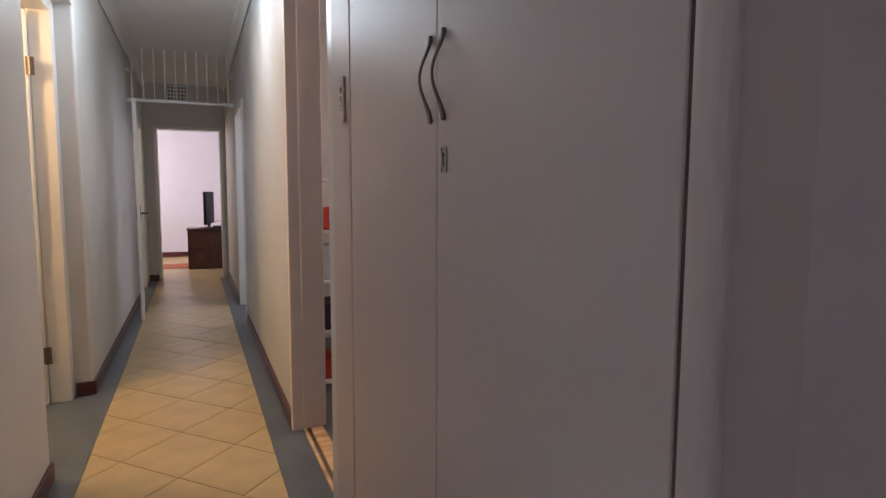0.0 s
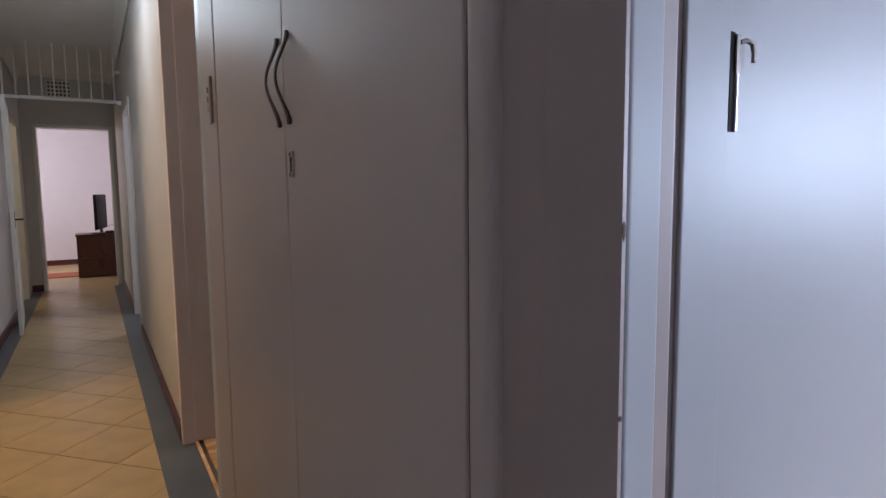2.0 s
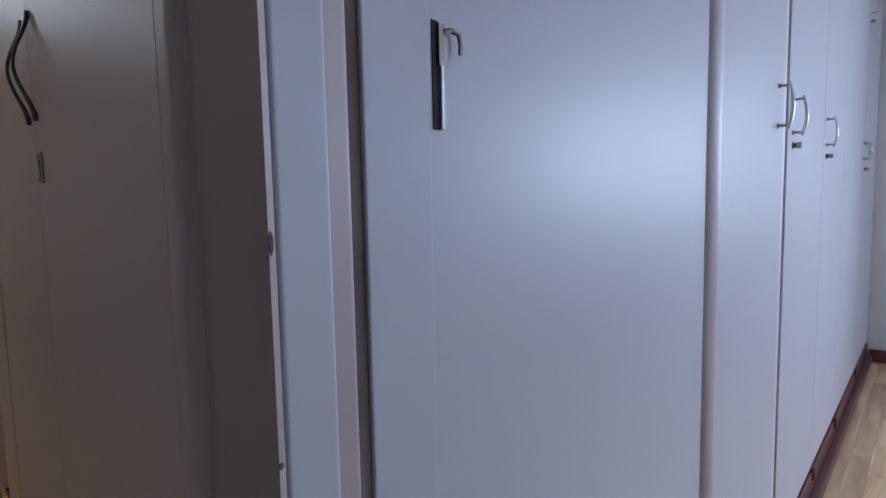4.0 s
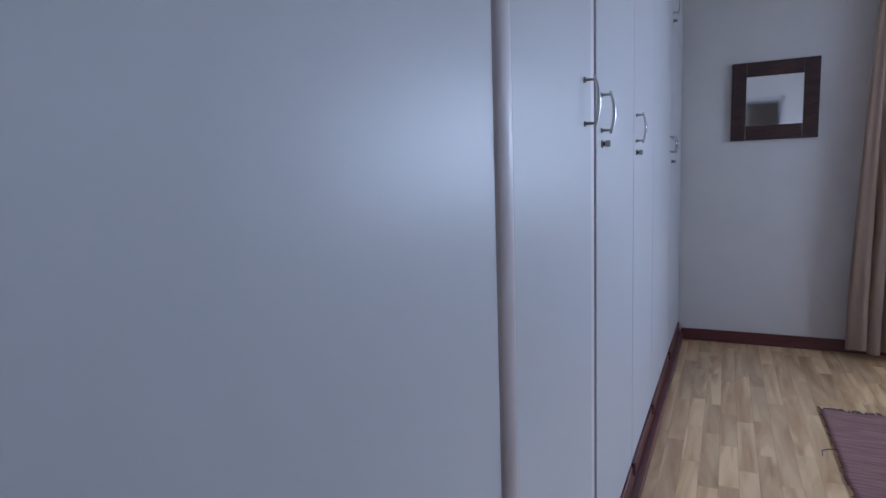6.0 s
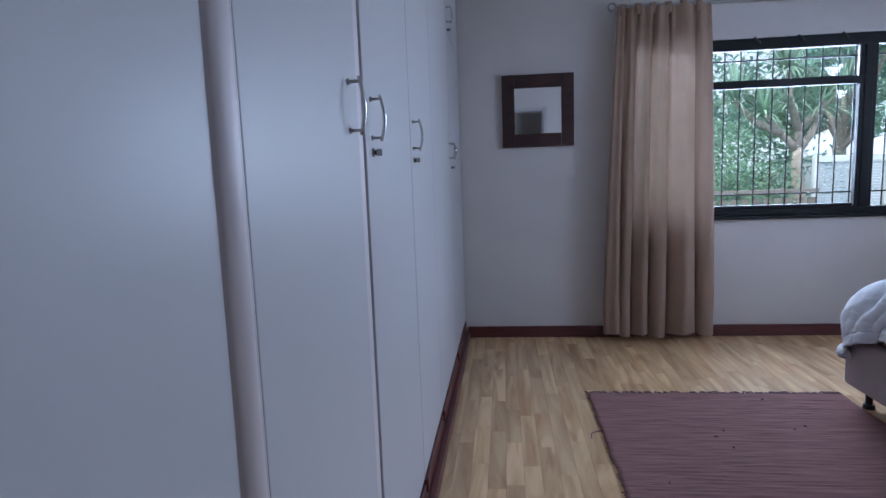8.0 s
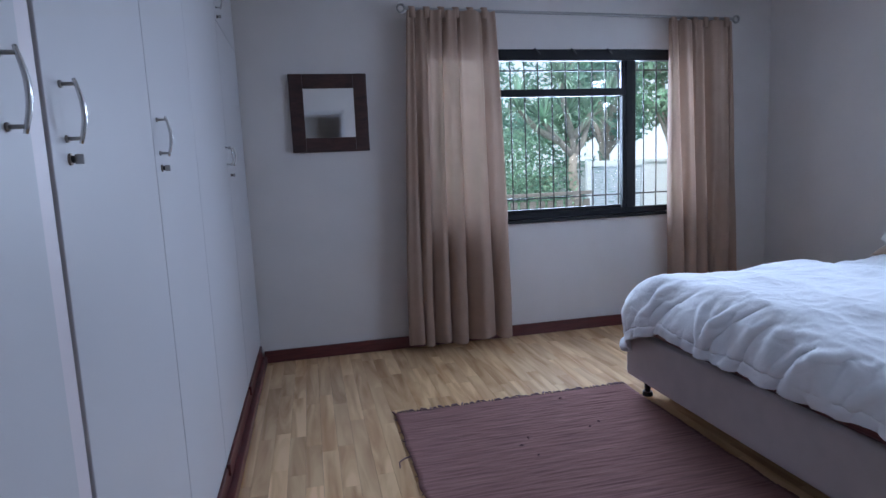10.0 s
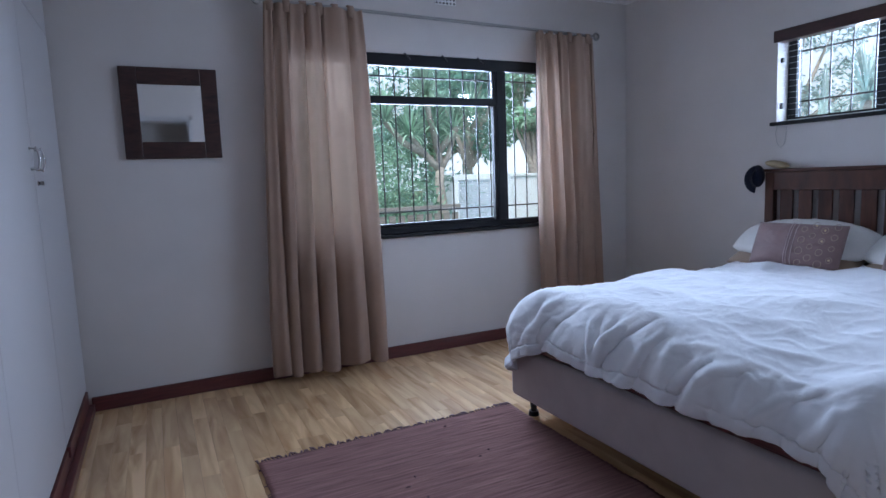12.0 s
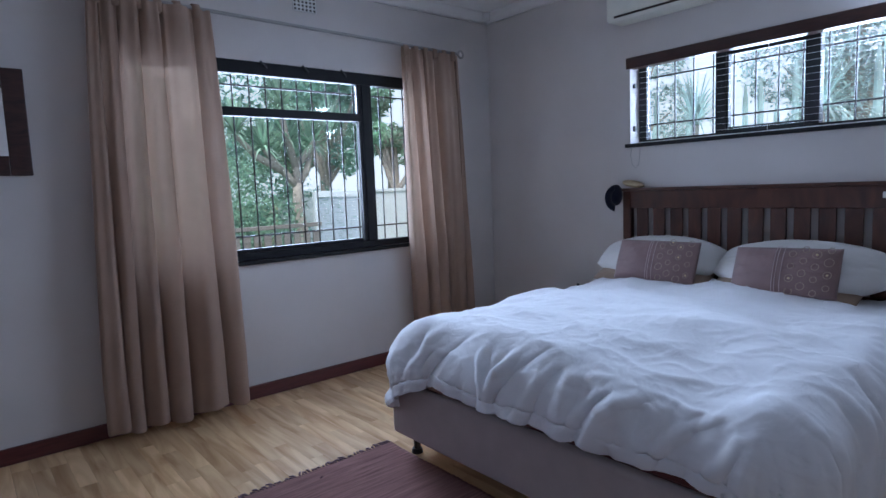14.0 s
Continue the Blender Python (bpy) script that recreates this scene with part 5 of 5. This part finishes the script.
tree_far((8.8, -4.4, -0.3), 4.4, 2.2, 41, M_LEAF2, "dense dark green garden tree", 900)
tree_far((10.5, -7.4, -0.3), 5.2, 2.2, 42, M_LEAF, "leafy green garden tree", 2000)
tree_far((7.6, -6.9, -0.3), 4.6, 1.3, 43, M_LEAF2, "leafy garden tree near the wall", 1500)
tree_far((6.2, -7.7, -0.3), 3.9, 0.9, 47, M_LEAF, "slim leafy garden tree by the wall", 2200)
tree_far((-0.6, -12.5, -0.3), 5.4, 2.2, 44, M_GLARELEAF, "tall garden tree behind the high window", 3000)
tree_far((-4.2, -11.0, -0.3), 5.0, 2.0, 46, M_GLARELEAF, "tall garden tree behind the high window, paled for the glare", 3000)
tree_far((3.4, -11.5, -0.3), 5.4, 2.0, 45, M_GLARELEAF, "tall garden tree behind the high window", 3000)

# pale wall with a lattice panel, rail fence
M_PALE = material("pale_outdoor_paint", (0.72, 0.78, 0.82), 0.7, dirt=0.3)
M_SCREEN = material("pale_blue_slats", (0.50, 0.58, 0.66), 0.6, dirt=0.3)
scr = thing("lattice_screen", (3.2, -4.20, -0.25), "white-framed outdoor lattice screen in the garden", "screen")
for nm, b in (("post", (-0.03, 0.03, -0.03, 0.03, 0, 1.62)), ("post", (-0.03, 0.03, -0.88, -0.82, 0, 1.62)), ("rail", (-0.03, 0.03, -0.82, -0.03, 1.54, 1.62)), ("rail", (-0.03, 0.03, -0.82, -0.03, 0.25, 0.33))):
    part(nm, box(*b, bevel=0.004, seg=1), M_PALE, scr)
for k in range(34):
    part("slat", box(-0.008, 0.008, -0.80, -0.04, 0.35 + 0.035 * k, 0.374 + 0.035 * k), M_SCREEN, scr)
for k in range(2):
    part("slat", box(0.009, 0.02, -0.30 - 0.25 * k, -0.28 - 0.25 * k, 0.34, 1.53), M_PALE, scr)
gw = thing("garden_wall", (5.8, -6.4, -0.3), "pale blue-grey garden wall", "wall")
part("wall", box(-0.1, 0.1, -1.6, 1.5, 0, 1.62), M_PALE, gw)
part("coping", box(-0.13, 0.13, -1.62, 1.52, 1.62, 1.68, bevel=0.01), M_PALE, gw)
fen = thing("garden_fence", (3.0, -2.8, -0.25), "weathered grey wooden rail fence in the garden", "fence")
M_GREYWOOD = wood("weathered_fence_wood", (0.16, 0.15, 0.14), (0.32, 0.30, 0.28), 0.8)
for z in (0.75, 1.18):
    part("rail", box(-0.02, 0.02, -1.35, 1.6, z, z + 0.05, bevel=0.004, seg=1), M_GREYWOOD, fen)
for k in range(22):
    part("board", box(0.021, 0.04, -1.33 + 0.13 * k, -1.24 + 0.13 * k, 0.05, 1.12), M_GREYWOOD, fen)

# plants behind the high window, in the leaf colour paled for glare
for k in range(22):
    t = thing("cactus", (-3.1 + 0.18 * k + 0.1 * math.sin(k * 3), -7.4 - 0.25 * (k % 3), -0.3), "tall ribbed garden cactus, paled for the glare", "cactus")
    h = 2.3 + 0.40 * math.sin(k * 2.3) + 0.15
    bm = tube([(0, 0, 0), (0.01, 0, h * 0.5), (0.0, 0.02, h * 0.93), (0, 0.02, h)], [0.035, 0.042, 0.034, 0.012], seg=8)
    part("stem", bm, M_GLARELEAF, t, smooth=False)
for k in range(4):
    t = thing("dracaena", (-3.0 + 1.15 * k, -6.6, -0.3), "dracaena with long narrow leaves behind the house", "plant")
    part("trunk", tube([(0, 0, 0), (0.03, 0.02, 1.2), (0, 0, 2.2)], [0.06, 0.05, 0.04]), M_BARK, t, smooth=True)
    blade_crown(t, (0, 0, 2.2), 90, 0.7, 0.014, 60 + k, M_GLARELEAF)

# ---- floor coverings ----
BEFORE = set(scene.objects)
fl = structure("floor_passage", wall_boxes((XL - 1.2, -5.885, -2.2, 8.7, -0.012, 0.0), (-5.065, XC + 0.045, 1.318, 8.7, -0.012, 0.0), (-5.065, XC + 0.006, -2.2, 1.318, -0.012, 0.0)), M_BAND, "grey-green screed along both sides of the passage")
structure("floor_far_room", wall_boxes((-8.4, -4.86, 8.7, 12.0, -0.012, -0.002)), M_TILE, "beige floor of the far room")
structure("floor_store_room", wall_boxes((XC + 0.15, -2.7, 0.73, 8.7, -0.012, -0.001)), M_BAND, "plain floor of the rooms opposite")
structure("floor_side_room", wall_boxes((-8.3, -7.2, 1.0, 8.7, -0.012, -0.001)), M_BAND, "plain floor of the side room")

tiles = structure("floor_tiles", box(-5.885, -5.065, -2.2, 8.7, -0.012, -0.0045), M_GROUT, "dark grout under the diagonal floor tiles")


def clip(poly, x, keep_above):
    out = []
    for a, b in zip(poly, poly[1:] + poly[:1]):
        ia, ib = (a[0] >= x) == keep_above, (b[0] >= x) == keep_above
        if ia:
            out.append(a)
        if ia != ib:
            t = (x - a[0]) / (b[0] - a[0])
            out.append((x, a[1] + t * (b[1] - a[1])))
    return out


HX, HY = 0.252, 0.268
cache = {}
for j in range(-20, 24):
    for i in range(-3, 4):
        if (i + j) % 2 == 0:
            continue
        cx, cy = -5.49 + HX * i, 2.79 + HY * j
        if cy < -1.9 or cy > 8.9:
            continue
        g = 0.0035
        poly = [(cx - HX + g, cy), (cx, cy - HY + g), (cx + HX - g, cy), (cx, cy + HY - g)]
        poly = clip(poly, -5.882, True)
        poly = clip(poly, -5.068, False) if poly else poly
        if len(poly) < 3:
            continue
        key = i
        if key not in cache:
            bm = bmesh.new()
            v = [bm.verts.new((x - cx, y - cy, 0.0)) for x, y in poly]
            f = bm.faces.new(v)
            r = bmesh.ops.extrude_face_region(bm, geom=[f])
            for q in r["geom"]:
                if isinstance(q, bmesh.types.BMVert):
                    q.co.z -= 0.006
            cache[key] = mesh_of(bm, "tile", M_TILE)
        t = new("tile", cache[key])
        t.location = (cx, cy, 0.0015)
        t.parent = tiles

settle(BEFORE)
planks = structure("floor_laminate", box(-4.91, 0.0, YH, 0.0, -0.012, -0.004), M_GAP, "underlay of the laminate floor")
rnd = random.Random(12)
PW = 0.078
lens = (0.40, 0.55, 0.75, 0.95)
cache = {}
count = 0
row = 0
y = -0.002
while y - PW > YH:
    x = -4.91 + rnd.uniform(-0.5, 0.0)
    while x < 0:
        L_ = rnd.choice(lens)
        a, b = max(x, -4.91), min(x + L_, -0.001)
        x += L_
        if b - a < 0.03:
            continue
        if y > -3.05:
            k = round(b - a, 3)
            if k not in cache:
                cache[k] = mesh_of(box(0, b - a - 0.0009, -PW + 0.0007, 0, -0.006, 0), "plank", M_PLANK)
            t = new("plank", cache[k])
            t.location = (a, y, 0.0)
            t.parent = planks
        else:
            t = part("plank", box(0, b - a - 0.0009, -PW + 0.0007, 0, -0.006, 0), M_PLANK, planks)
            t.location = (a, y, 0.0)
    y -= PW
